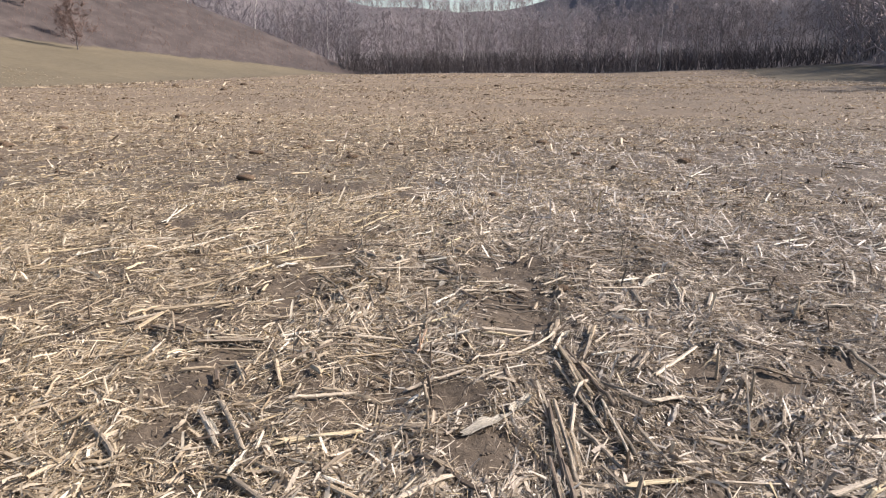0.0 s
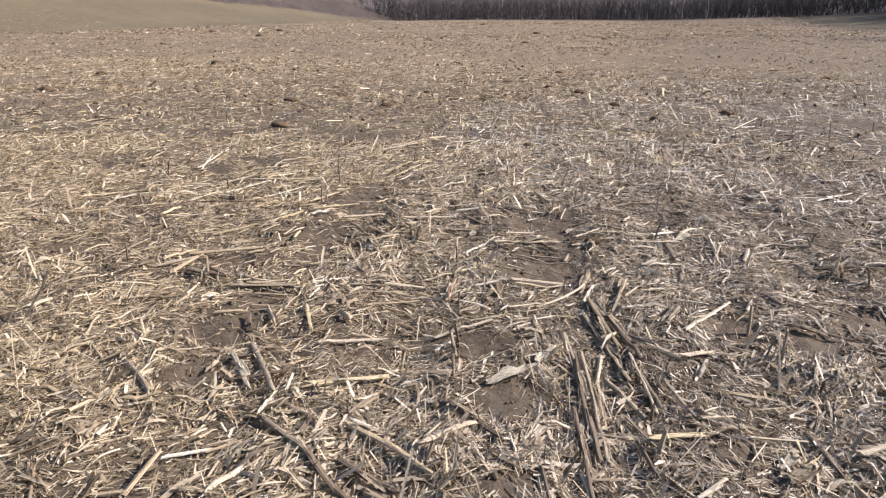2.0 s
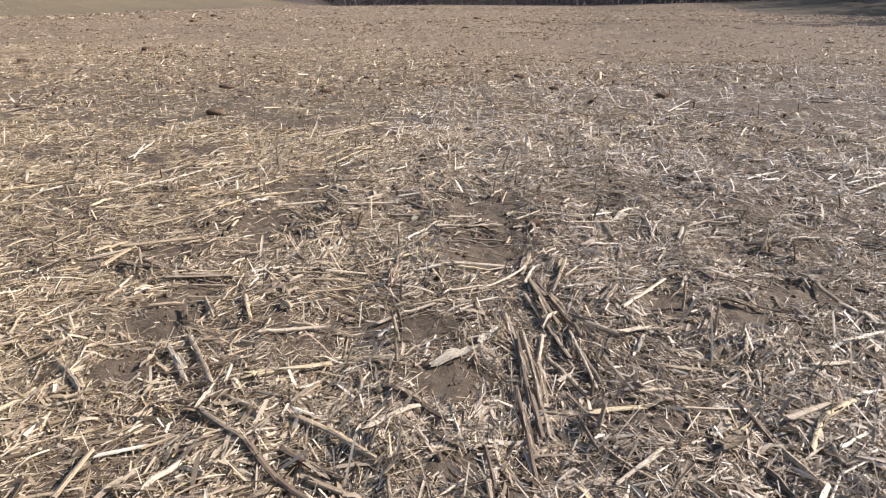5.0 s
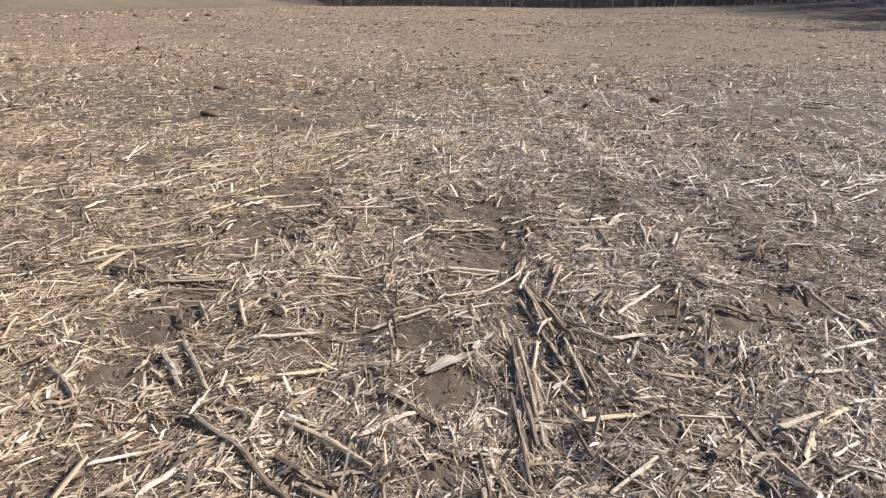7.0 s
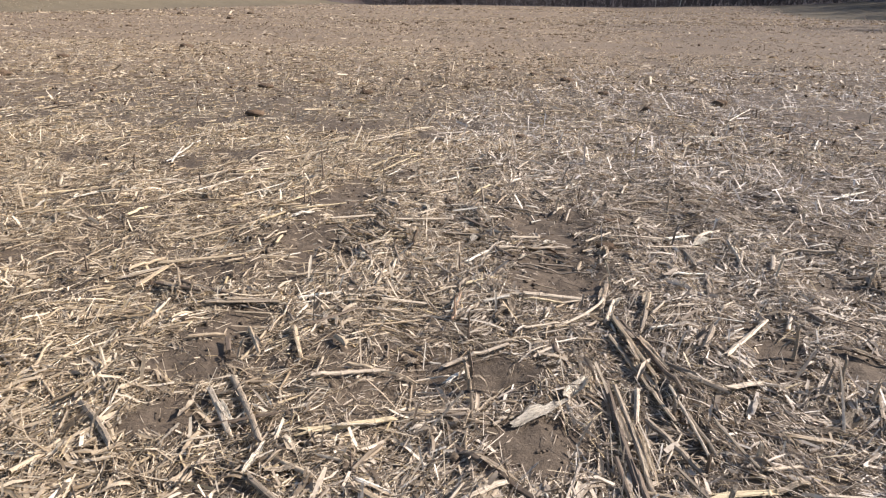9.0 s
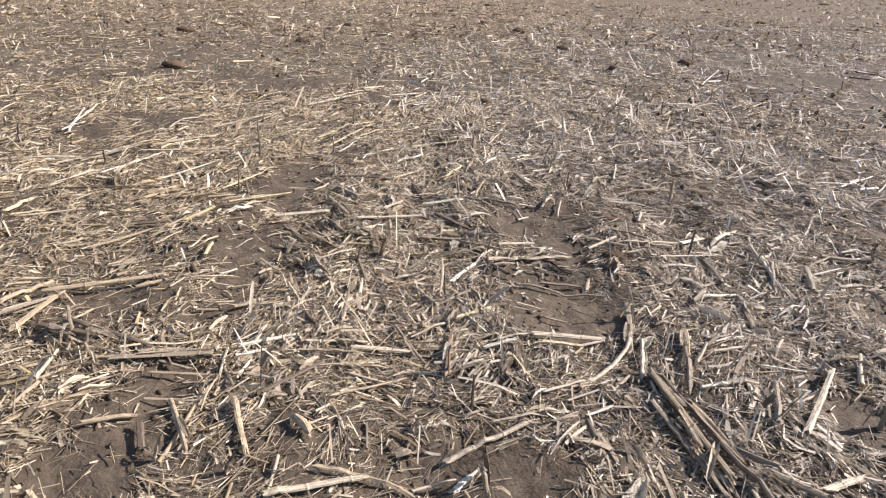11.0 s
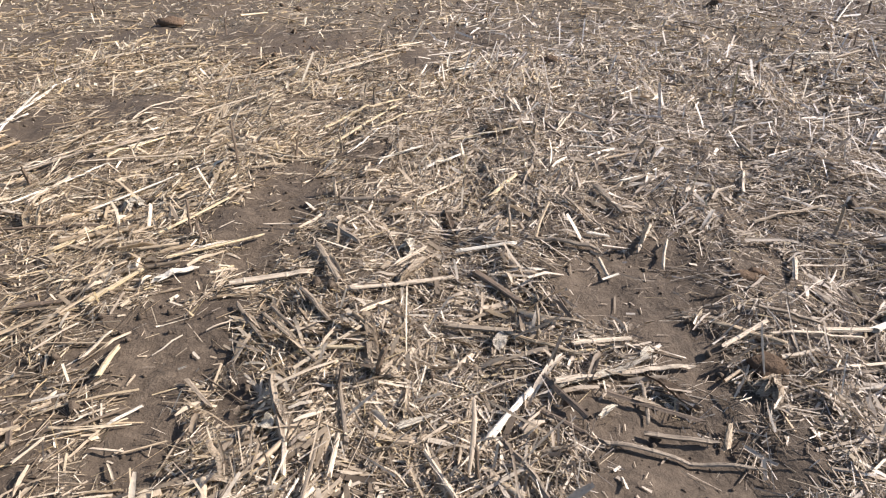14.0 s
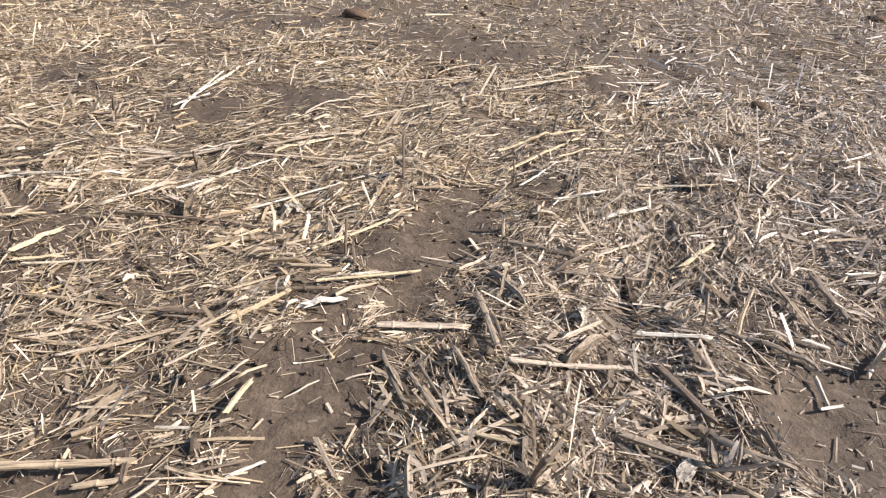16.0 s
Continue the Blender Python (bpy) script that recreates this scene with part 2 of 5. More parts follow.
def land(x, y):
    """The broad shape of the valley."""
    rise = 0.17 * np.maximum(0, -0.986 * (x + 35) + 0.169 * (y - 50)) * ease(-x, 12, 30)
    rise = np.minimum(rise, 9) * (1 - ease(y, 140, 200))
    s = np.maximum(0, spur(x, y))
    hill = np.maximum(0, 0.31 * s - 1.0 * np.maximum(0, y - 132)) * ease(y, 40, 75)
    hill = 40 * (1 - np.exp(-hill / 40))
    back = np.maximum(0, y - 130)
    right = 32 * ease(x, -15, 160) * ease(back, 10, 230) + 0.3 * np.minimum(back, 40) * ease(x, 50, 90)
    left = back * 0.22 * ease(-x, 80, 220)
    left = 60 * (1 - np.exp(-left / 60))
    ridge = (25 + 23 * ease(-x, 55, 150) + 5 * grain(x, 0 * x, 60, 33)) * ease(y, 230, 450) + 0.02 * np.minimum(back, 400)
    bank = 8 * (1 - np.exp(-0.35 * np.maximum(0, x - 50 - 0.3 * (y - 66)) / 8)) * ease(y, 10, 50) * (1 - ease(y, 240, 330)) + 1.9 * ease(shaded_verge(x, y), -2, 34) + 1.1 * ease(x, 22, 52) * ease(y, 60, 110)
    lumps = 1.6 * grain(x, y, 37, 8) * ease(y, 135, 190) + (3.5 * grain(x, y, 70, 17) + 2.0 * grain(x, y, 28, 18)) * ease(y, 260, 420)
    swell = 0.25 * grain(x, y, 26, 3) * ease(np.hypot(x, y), 22, 60)
    return rise + hill + (right + left + ridge + lumps) * (1 - ease(y, 465, 600)) + bank + swell


def ground_z(x, y):
    x, y = np.asarray(x, float), np.asarray(y, float)
    near = 1 / (1 + (np.hypot(x, y) / 22) ** 2)
    bumps = 0.020 * grain(x, y, 0.42, 1) + 0.013 * grain(x, y, 0.16, 2) + 0.011 * np.abs(grain(x, y, 0.075, 4)) + 0.008 * grain(x, y, 0.045, 9) - 0.016 * (1 - np.abs(grain(x, y, 0.17, 14))) ** 6
    rows = 0.014 * np.sin(x * 2 * math.pi / 0.76 + 0.5 * grain(x, y, 2.2, 6))
    return -0.018 + near * (bumps + rows) + 0.05 * grain(x, y, 3.1, 7) * ease(y, 8, 18) * ease(-y, -130, -60) + land(x, y)


def spread(lo, hi, step, growth, reach_lo, reach_hi):
    """Grid lines: even between lo and hi, then wider and wider out to the reaches."""
    v = list(np.arange(lo, hi, step))
    d, p = step, v[-1]
    while p < reach_hi:
        d = min(d * growth, 40 if p > 165 else 3.0)
        p += d
        v.append(p)
    d, p = step, v[0]
    while p > reach_lo:
        d = min(d * growth, 40 if p < -120 else 3.0)
        p -= d
        v.insert(0, p)
    return np.array(v)


def mesh_of(name, verts, faces, mats, index=None, smooth=True):
    """A mesh from an array of vertices and an array of triangles or quads."""
    me = bpy.data.meshes.new(name)
    n, k = faces.shape
    me.vertices.add(len(verts))
    me.vertices.foreach_set("co", np.asarray(verts, np.float32).ravel())
    me.loops.add(n * k)
    me.loops.foreach_set("vertex_index", np.asarray(faces, np.int32).ravel())
    me.polygons.add(n)
    me.polygons.foreach_set("loop_start", np.arange(0, n * k, k, dtype=np.int32))
    me.polygons.foreach_set("use_smooth", np.full(n, smooth))
    for m in mats:
        me.materials.append(m)
    if index is not None:
        me.polygons.foreach_set("material_index", np.asarray(index, np.int32))
    me.update(calc_edges=True)
    return me


def build_ground():
    xs = spread(-2.4, 2.6, 0.031, 1.095, -700, 700)
    ys = spread(1.4, 5.8, 0.031, 1.095, -300, 900)
    gx, gy = np.meshgrid(xs, ys)
    v = np.stack([gx, gy, ground_z(gx, gy)], -1).reshape(-1, 3)
    nx, ny = len(xs), len(ys)
    i = (np.arange(ny - 1)[:, None] * nx + np.arange(nx - 1)[None, :]).ravel()
    f = np.stack([i, i + 1, i + nx + 1, i + nx], -1)
    x, y = v[:, 0], v[:, 1]
    up = -0.986 * (x + 35) + 0.169 * (y - 50)
    masks = {"mat": cover(x, y) * (1 - ease(np.hypot(x, y), 8, 14)), "damp": ease(x - 0.16 * y, -3, 5) * ease(y, 4, 10) * (1 - 0.55 * ease(y, 10, 24)) * (y > 0), "turf": np.where(y < -25, 1, ease(up, -7, 3) * ease(-x, 8, 16)), "shaded_verge": ease(shaded_verge(x, y), -2, 2), "brush": ease(spur(x, y), -2.5, 2.5) * ease(y, 20, 40), "wood": np.maximum(ease(y - edge(x), -1.5, 2.5), ease(x - 46 - 0.3 * (y - 66), -2, 2) * ease(y, 20, 40)) * (1 - ease(spur(x, y), 0, 3) * (y < 141))}
    me = mesh_of("ground", v, f, [GROUND])
    for name, values in masks.items():
        me.attributes.new(name, "FLOAT", "POINT").data.foreach_set("value", np.asarray(values, np.float32))
    tagged(new("ground", me), "muddy harvested maize field running up to grass and wooded slopes", "ground", kind="structure")


# ---- loose residue on the field ----
rng = np.random.default_rng(7)
# bare muddy places: x, y, half-length, half-width
BARE = [(0.46, 3.54, 0.27, 0.18), (0.45, 3.32, 0.17, 0.10), (0.50, 4.41, 0.21, 0.22), (0.62, 3.98, 0.10, 0.15), (0.61, 4.72, 0.09, 0.09),
        (-0.93, 5.15, 0.25, 0.34), (-1.04, 4.84, 0.22, 0.20), (-0.67, 5.64, 0.16, 0.18), (-0.98, 4.63, 0.14, 0.14), (-1.17, 4.49, 0.14, 0.15), (-0.98, 4.19, 0.10, 0.14),
        (-1.10, 3.99, 0.24, 0.21), (-1.00, 3.66, 0.18, 0.20), (-1.05, 3.37, 0.12, 0.09), (-1.13, 2.75, 0.11, 0.25), (-1.22, 2.41, 0.13, 0.10),
        (-2.20, 6.41, 0.28, 0.22), (-0.51, 7.58, 0.16, 0.36), (-0.22, 2.76, 0.09, 0.07), (1.34, 2.74, 0.11, 0.20), (0.36, 3.80, 0.20, 0.14),
        (0.05, 2.44, 0.19, 0.14), (0.17, 1.97, 0.20, 0.15), (-1.14, 2.05, 0.14, 0.10), (1.74, 2.60, 0.20, 0.15), (2.1, 2.9, 0.25, 0.15),
        (-2.66, 5.99, 0.16, 0.17), (-3.81, 6.15, 0.2, 0.2), (0.47, 1.34, 0.08, 0.08), (0.24, 1.42, 0.08, 0.07)]


def cover(x, y):
    """How thickly straw covers the soil, 0 to 1."""
    far = ease(y, 8, 16)
    c = 0.84 + (1 - 0.6 * far) * (0.46 * grain(x, y, 0.5, 21) + 0.22 * grain(x, y, 0.21, 22)) + 0.20 * grain(x, y, 2.6, 23) + 0.20 * grain(x, y, 1.15, 27) * ease(y, 3, 5) + far * 0.35 * grain(x, y, 6.5, 25) + 0.30 * grain(x, y, 1.5, 28) * ease(y, 5, 8)
    # trodden, muddier stretches with thin straw
    for bx, by, rx, ry in ((-1.75, 3.8, 0.85, 0.9), (-3.2, 6.6, 1.2, 0.8), (-2.3, 7.9, 1.4, 0.6)):
        c = c * (0.55 + 0.45 * ease(np.hypot((x - bx) / rx, (y - by) / ry) + 0.3 * grain(x, y, 0.35, 29), 0.6, 1.2))
    for bx, by, rx, ry in BARE:
        d = np.hypot((x - bx) / (1.22 * rx), (y - by) / (1.22 * ry)) + 0.45 * grain(x, y, 0.13, 24) + 0.3 * grain(x, y, 0.05, 26)
        c = c * (0.10 + 0.90 * ease(d, 0.6, 1.2))
    c = c * (1 - 0.58 * ease(x - 0.2 * y + 0.5 * grain(x, y, 1.1, 30), 0, 2.5) * ease(y, 3, 5.5) * (1 - 0.8 * ease(y, 11, 18))) * (1 - ease(shaded_verge(x, y), -1, 3))
    return np.clip(c, 0.06, 1)


build_ground()


def scatter(n, y0, y1, power=1.0, thin=1.0):
    """Places on the field inside the strip that the path overlooks, fewer where the soil is bare."""
    got = []
    have = 0
    while have < n:
        y = y0 + (y1 - y0) * rng.random(n) ** power
        half = 0.72 * (y + 0.6) + 0.9
        x = (rng.random(n) * 2 - 1) * half * (1 + 0.35 * rng.random(n) ** 3)
        w = half / (0.72 * (y1 + 0.6) + 0.9)
        ok = (rng.random(n) < w * (ease(y, y0 - 0.3, y0 + 0.9) if y0 < 1 else 1)) & (rng.random(n) < cover(x, y) ** thin)
        got.append(np.stack([x[ok], y[ok]], -1))
        have += ok.sum()
    return np.concatenate(got)[:n]


# places where stalks and shreds lie combed one way: x, y, reach, direction
COMBED = [(-0.76, 4.14, 0.4, -0.8), (-0.05, 4.47, 0.5, -0.64), (1.7, 5.05, 0.7, -0.72), (-1.45, 4.2, 0.7, 0.8), (1.15, 2.9, 0.35, -1.84),
          (0.85, 2.5, 0.6, -1.15), (1.05, 1.95, 0.35, -1.0), (-0.85, 3.2, 0.28, 0.95), (-0.3, 2.95, 0.35, 0.05),
          (1.0, 3.05, 0.4, 1.2), (-2.0, 5.6, 1.3, 0.85), (-0.7, 6.3, 0.8, 0.82), (0.1, 3.45, 0.25, 1.9)]


def headings(p):
    """The lie of the straw: combed sideways on one side, more muddled on the other."""
    x, y = p[:, 0], p[:, 1]
    lie = 0.75 + 1.4 * grain(x, y, 0.7, 31) * ease(x, -1.2, 0.6)
    loose = 0.62 + 0.65 * ease(grain(x, y, 0.6, 32) + 0.5 * ease(x, -0.8, 1.0), -0.4, 0.6)
    for bx, by, reach, turn in COMBED:
        w = 1 - ease(np.hypot(x - bx, y - by), 0.6 * reach, reach)
        lie, loose = lie * (1 - w) + turn * w, loose * (1 - 0.45 * w)
    lie = lie + loose * rng.normal(size=len(p))
    return np.where(rng.random(len(p)) < 0.38, rng.uniform(0, math.pi, len(p)), lie)


def ribbons(p, length, width, sections, across, lift, curl, steep=0.7, arch=0.1, tilt=0.25, stand=0.13, a=None):
    """Strips of leaf and splinter that follow the ground: verts and quads."""
    n = len(p)
    a = headings(p) if a is None else a
    s = np.linspace(-0.5, 0.5, sections)[None, :]
    bow = rng.normal(0, 0.02, n)[:, None] * length[:, None] * (s * s * 4)
    pitch = np.where(rng.random(n) < stand, rng.uniform(0.3, 1.3, n), 0)[:, None]
    along = s * length[:, None] / np.sqrt(1 + pitch * pitch)
    ca, sa = np.cos(a)[:, None], np.sin(a)[:, None]
    cx = p[:, :1] + ca * along - sa * bow
    cy = p[:, 1:] + sa * along + ca * bow
    rise = lift[:, None] + np.abs(rng.normal(0, arch, n))[:, None] * length[:, None] * (1 - 4 * s * s) + rng.normal(0, tilt, n)[:, None] * along * 0.5
    rise = rise + pitch * (along - along[:, :1]) - 0.3 * lift[:, None] * (pitch > 0)
    cz = np.maximum(ground_z(cx, cy) + rise, ground_z(cx, cy) + 0.002)
    roll = rng.normal(0, steep, n)[:, None] + rng.normal(0, 0.5, n)[:, None] * s
    taper = 1 - 0.75 * np.clip(np.abs(s) * 2 - 0.25, 0, 1) * rng.random(n)[:, None]
    v = np.linspace(-1, 1, across)[None, None, :]
    half = (0.5 * width[:, None] * taper)[:, :, None]
    side = v * half * np.cos(roll)[:, :, None]
    up = v * half * np.sin(roll)[:, :, None] + (v * v) * half * curl[:, None, None]
    vx = cx[:, :, None] - sa[:, :, None] * side
    vy = cy[:, :, None] + ca[:, :, None] * side
    vz = cz[:, :, None] + up + 0.3 * half
    verts = np.stack([vx, vy, vz], -1).reshape(-1, 3)
    base = np.arange(n)[:, None, None] * (sections * across)
    i = np.arange(sections - 1)[None, :, None] * across + np.arange(across - 1)[None, None, :]
    q = (base + i).reshape(-1)
    return verts, np.stack([q, q + 1, q + across + 1, q + across], -1)


def sticks(p, length, radius, sections, sides, lift, tilt=0.12, a=None):
    """Bent round stems that lie on the ground: verts and quads."""
    n = len(p)
    a = headings(p) if a is None else a
    s = np.linspace(-0.5, 0.5, sections)[None, :]
    along = s * length[:, None]
    bow = rng.normal(0, 0.025, n)[:, None] * length[:, None] * s * s * 4
    ca, sa = np.cos(a)[:, None], np.sin(a)[:, None]
    cx, cy = p[:, :1] + ca * along - sa * bow, p[:, 1:] + sa * along + ca * bow
    gz = ground_z(cx, cy)
    cz = np.maximum(gz.mean(1, keepdims=True) + lift[:, None] + rng.normal(0, tilt, n)[:, None] * along, gz) + radius[:, None] * 0.7
    th = np.linspace(0, 2 * math.pi, sides, endpoint=False)[None, None, :]
    r = (radius[:, None] * (1 - 0.35 * (s + 0.5) * rng.random(n)[:, None]))[:, :, None]
    vx = cx[:, :, None] - sa[:, :, None] * np.cos(th) * r
    vy = cy[:, :, None] + ca[:, :, None] * np.cos(th) * r
    vz = cz[:, :, None] + np.sin(th) * r
    verts = np.stack([vx, vy, vz], -1).reshape(-1, 3)
    base = np.arange(n)[:, None, None] * (sections * sides)
    k, j = np.arange(sections - 1)[None, :, None] * sides, np.arange(sides)[None, None, :]
    j2 = (j + 1) % sides
    q = np.stack([(base + k + j), (base + k + j2), (base + k + j2 + sides), (base + k + j + sides)], -1).reshape(-1, 4)
    return verts, q


def stuff(name, made, mat, label, category):
    return tagged(new(name, mesh_of(name, *made, [mat])), label, category, kind="stuff")


def lengths(n, mean, spread_by, lo, hi):
    return np.clip(mean * np.exp(rng.normal(0, spread_by, n)), lo, hi)


def crumbs(p, size, mat, name, label, category):
    """Small angular lumps, eight faces each, in one mesh."""
    n = len(p)
    corner = np.array([(1, 0, 0), (0, 1, 0), (-1, 0, 0), (0, -1, 0), (0, 0, 1), (0, 0, -1)], float)
    v = corner[None] * size[:, None, None] * rng.uniform(0.6, 1.3, (n, 6, 3)) + rng.normal(0, 0.25, (n, 6, 3)) * size[:, None, None]
    v += np.stack([p[:, 0], p[:, 1], ground_z(p[:, 0], p[:, 1]) + 0.3 * size], -1)[:, None, :]
    side = np.array([(0, 1, 4), (1, 2, 4), (2, 3, 4), (3, 0, 4), (1, 0, 5), (2, 1, 5), (3, 2, 5), (0, 3, 5)])
    stuff(name, (v.reshape(-1, 3), (side[None] + 6 * np.arange(n)[:, None, None]).reshape(-1, 3)), mat, label, category)


def tufts(m, k, y0, y1, power, thin, wide):
    """Middles and headings of shreds that lie side by side in bundles of k."""
    c = np.repeat(scatter(m, y0, y1, power, thin), k, 0)
    a = np.repeat(headings(c[::k]), k)
    side, fore = rng.normal(0, wide, m * k), rng.normal(0, 1.3 * wide, m * k)
    return c + np.stack([np.cos(a) * fore - np.sin(a) * side, np.sin(a) * fore + np.cos(a) * side], -1), a + rng.normal(0, 0.2, m * k)


def residue():
    n = 200000
    p = scatter(n, 0.5, 7.6, 1.2, 1.3)
    stuff("chaff", ribbons(p, lengths(n, 0.027, 0.55, 0.009, 0.09), lengths(n, 0.0042, 0.5, 0.0014, 0.012), 2, 2, np.abs(rng.normal(0, 0.006, n)), rng.normal(0, 0.3, n), 0.55, 0.05, 0.25, 0.09),
          CHAFF, "bleached chopped maize chaff strewn over the mud", "chaff")
    n = 95000
    p = scatter(n, 0.5, 7.2, 1.3, 1.3)
    stuff("shredded_fibres", ribbons(p, lengths(n, 0.050, 0.5, 0.02, 0.15), lengths(n, 0.0023, 0.4, 0.001, 0.005), 2, 2, np.abs(rng.normal(0.003, 0.008, n)), rng.normal(0, 0.3, n), 0.7, 0.04, 0.22, 0.09),
          CHIPS, "fine pale shredded fibres of maize stalk over the litter", "chaff")
    m, k = 5600, 9
    p, a = tufts(m, k, 0.5, 7.2, 1.25, 1.4, 0.015)
    n = m * k
    stuff("shredded_husks", ribbons(p, lengths(n, 0.080, 0.4, 0.03, 0.19), lengths(n, 0.0042, 0.5, 0.0016, 0.011), 2, 2, np.abs(rng.normal(0.006, 0.008, n)), rng.normal(0, 0.3, n), 0.6, 0.03, 0.15, 0.07, a),
          LEAVES, "matted tufts of shredded husk fibres lying in one direction", "leaf litter")
    m, k = 1000, 8
    p, a = tufts(m, k, 0.5, 6.0, 1.2, 2.5, 0.024)
    n = m * k
    stuff("husk_mats", ribbons(p, lengths(n, 0.085, 0.4, 0.03, 0.2), lengths(n, 0.0105, 0.4, 0.005, 0.02), 3, 2, np.abs(rng.normal(0.012, 0.006, n)), rng.normal(0, 0.3, n), 0.35, 0.03, 0.12, 0.04, a + rng.normal(0, 0.25, n)),
          LEAVES, "flattened mats of pale papery maize husk and leaf", "leaf litter")
    n = 60000
    p = scatter(n, 0.5, 8.0, 1.15, 1.6)
    stuff("chopped_chips", ribbons(p, lengths(n, 0.050, 0.5, 0.016, 0.13), lengths(n, 0.0060, 0.45, 0.003, 0.014), 2, 2, np.abs(rng.normal(0.004, 0.008, n)), rng.normal(0, 0.4, n), 0.5, 0.03, 0.25, 0.10),
          CHIPS, "cream and white chopped chips of maize stalk and husk", "chaff")
    n = 11000
    p = scatter(n, 0.5, 7.6, 1.2, 1.7)
    stuff("torn_leaves", ribbons(p, lengths(n, 0.10, 0.5, 0.03, 0.28), lengths(n, 0.0078, 0.55, 0.003, 0.024), 4, 3, np.abs(rng.normal(0.004, 0.010, n)), rng.normal(0.3, 0.6, n), 0.55, 0.03, 0.2, 0.08),
          LEAVES, "curled torn grey and cream maize leaves among chaff", "leaf litter")
    n = 14000
    p = scatter(n, 0.5, 7.6, 1.15, 1.2)
    stuff("straws", sticks(p, lengths(n, 0.08, 0.6, 0.025, 0.34), lengths(n, 0.0017, 0.45, 0.0009, 0.0042), 2, 3, np.abs(rng.normal(0.004, 0.009, n)), 0.14),
          STEMS, "thin broken straws lying every way on the field", "straw")
    # long straws lie combed in one direction on one side of the path
    n = 850
    p = scatter(4 * n, 2.2, 8.2, 0.95, 2.2)
    p = p[(p[:, 0] < -0.5 + 0.35 * (p[:, 1] - 5) + 0.5 * grain(p[:, 0], p[:, 1], 0.8, 41)) & (grain(p[:, 0], p[:, 1], 0.9, 42) > -0.15) & (p[:, 1] + 0.8 * p[:, 0] > 1.2)][:n]
    n = len(p)
    a = np.where(p[:, 1] < 3.8, 0.45, 0.80) + rng.normal(0, 0.20, n)
    stuff("combed_straws", ribbons(p, lengths(n, 0.22, 0.45, 0.09, 0.60), lengths(n, 0.0072, 0.4, 0.0035, 0.015), 4, 2, np.abs(rng.normal(0.010, 0.006, n)), rng.normal(0, 0.3, n), 0.35, 0.02, 0.06, 0.02, a),
          STRAW, "long straw-yellow split stalks lying combed in one direction", "straw")
    n = 620
    p = scatter(n, 0.5, 7.6, 1.1, 1.0)
    stuff("broken_stems", sticks(p, lengths(n, 0.13, 0.45, 0.05, 0.36), lengths(n, 0.0068, 0.28, 0.0045, 0.011), 4, 7, np.abs(rng.normal(0.002, 0.007, n)), 0.07),
          STEMS, "broken grey and tan maize stems pressed into the mud", "stem litter")
    n = 6500
    s = lengths(n, 0.0055, 0.5, 0.0025, 0.016)
    s[::6] *= 2.0
    crumbs(scatter(n, 0.9, 6.5, 1.1, 0.0), s, GROUND, "soil_crumbs", "small damp crumbs of soil on the bare mud", "soil")
    n = 4500
    p = scatter(3 * n, 7.0, 50, 1.7, 0.0)
    p = p[grain(p[:, 0], p[:, 1], 1.3, 51) + 0.8 * grain(p[:, 0], p[:, 1], 5.0, 52) > 0.25][:n]
    n = len(p)
    crumbs(p, lengths(n, 0.018, 0.45, 0.007, 0.05) * (0.75 + p[:, 1] / 60), CLOD, "scattered_clods", "dark crumbs and small clods of soil scattered over the field", "soil")
    n = 135000
    p = scatter(n, 6.6, 22, 1.9, 1.3)
    stuff("chaff_beyond", ribbons(p, lengths(n, 0.043, 0.6, 0.015, 0.24), lengths(n, 0.0084, 0.45, 0.004, 0.022), 2, 2, np.abs(rng.normal(0, 0.011, n)), rng.normal(0, 0.4, n), 0.65, 0.05, 0.2, 0.16),
          CHIPS_BEYOND, "straw and chaff thinning out over the open field", "chaff")
    n = 9000
    p = scatter(4 * n, 4.6, 16, 1.3, 0.2)
    patch = grain(p[:, 0], p[:, 1], 1.2, 61) + 0.7 * grain(p[:, 0], p[:, 1], 3.5, 62)
    p = p[(patch > -0.15) & (p[:, 0] - 0.03 * p[:, 1] + 1.2 * grain(p[:, 0], p[:, 1], 2.5, 63) > 0.3)][:n]
    n = len(p)
    stuff("bleached_straws", ribbons(p, lengths(n, 0.105, 0.45, 0.04, 0.34), lengths(n, 0.0105, 0.4, 0.005, 0.022), 2, 2, np.abs(rng.normal(0.012, 0.010, n)), rng.normal(0, 0.4, n), 0.45, 0.04, 0.22, 0.2),
          BLEACHED, "white sun-bleached straws scattered over dark damp soil", "straw")
    n = 2600
    p = scatter(n, 7.0, 20, 1.8, 1.0)
    stuff("stems_beyond", sticks(p, lengths(n, 0.17, 0.45, 0.08, 0.4), lengths(n, 0.0065, 0.3, 0.004, 0.011), 2, 4, np.abs(rng.normal(0.01, 0.012, n)), 0.12),
          STEMS, "scattered broken maize stems out on the field", "stem litter")
    n = 72000
    p = scatter(n, 12, 62, 1.7, 1.6)
    stuff("straw_far", ribbons(p, lengths(n, 0.075, 0.55, 0.03, 0.25), lengths(n, 0.020, 0.5, 0.008, 0.055), 2, 2, np.abs(rng.normal(0.0, 0.010, n)), rng.normal(0, 0.5, n), 0.8, 0.04, 0.2, 0.2),
          FAR_STRAW, "weathered straw covering the far half of the field", "straw")
    n = 62000
    p = np.stack([rng.normal(0, 5.0, n), rng.normal(1.0, 4.6, n)], -1)
    p = p[(p[:, 1] < 0.9 - 0.9 * rng.random(n)) | (np.abs(p[:, 0]) > 0.72 * (p[:, 1] + 0.6) + 1.0)]
    n = len(p)
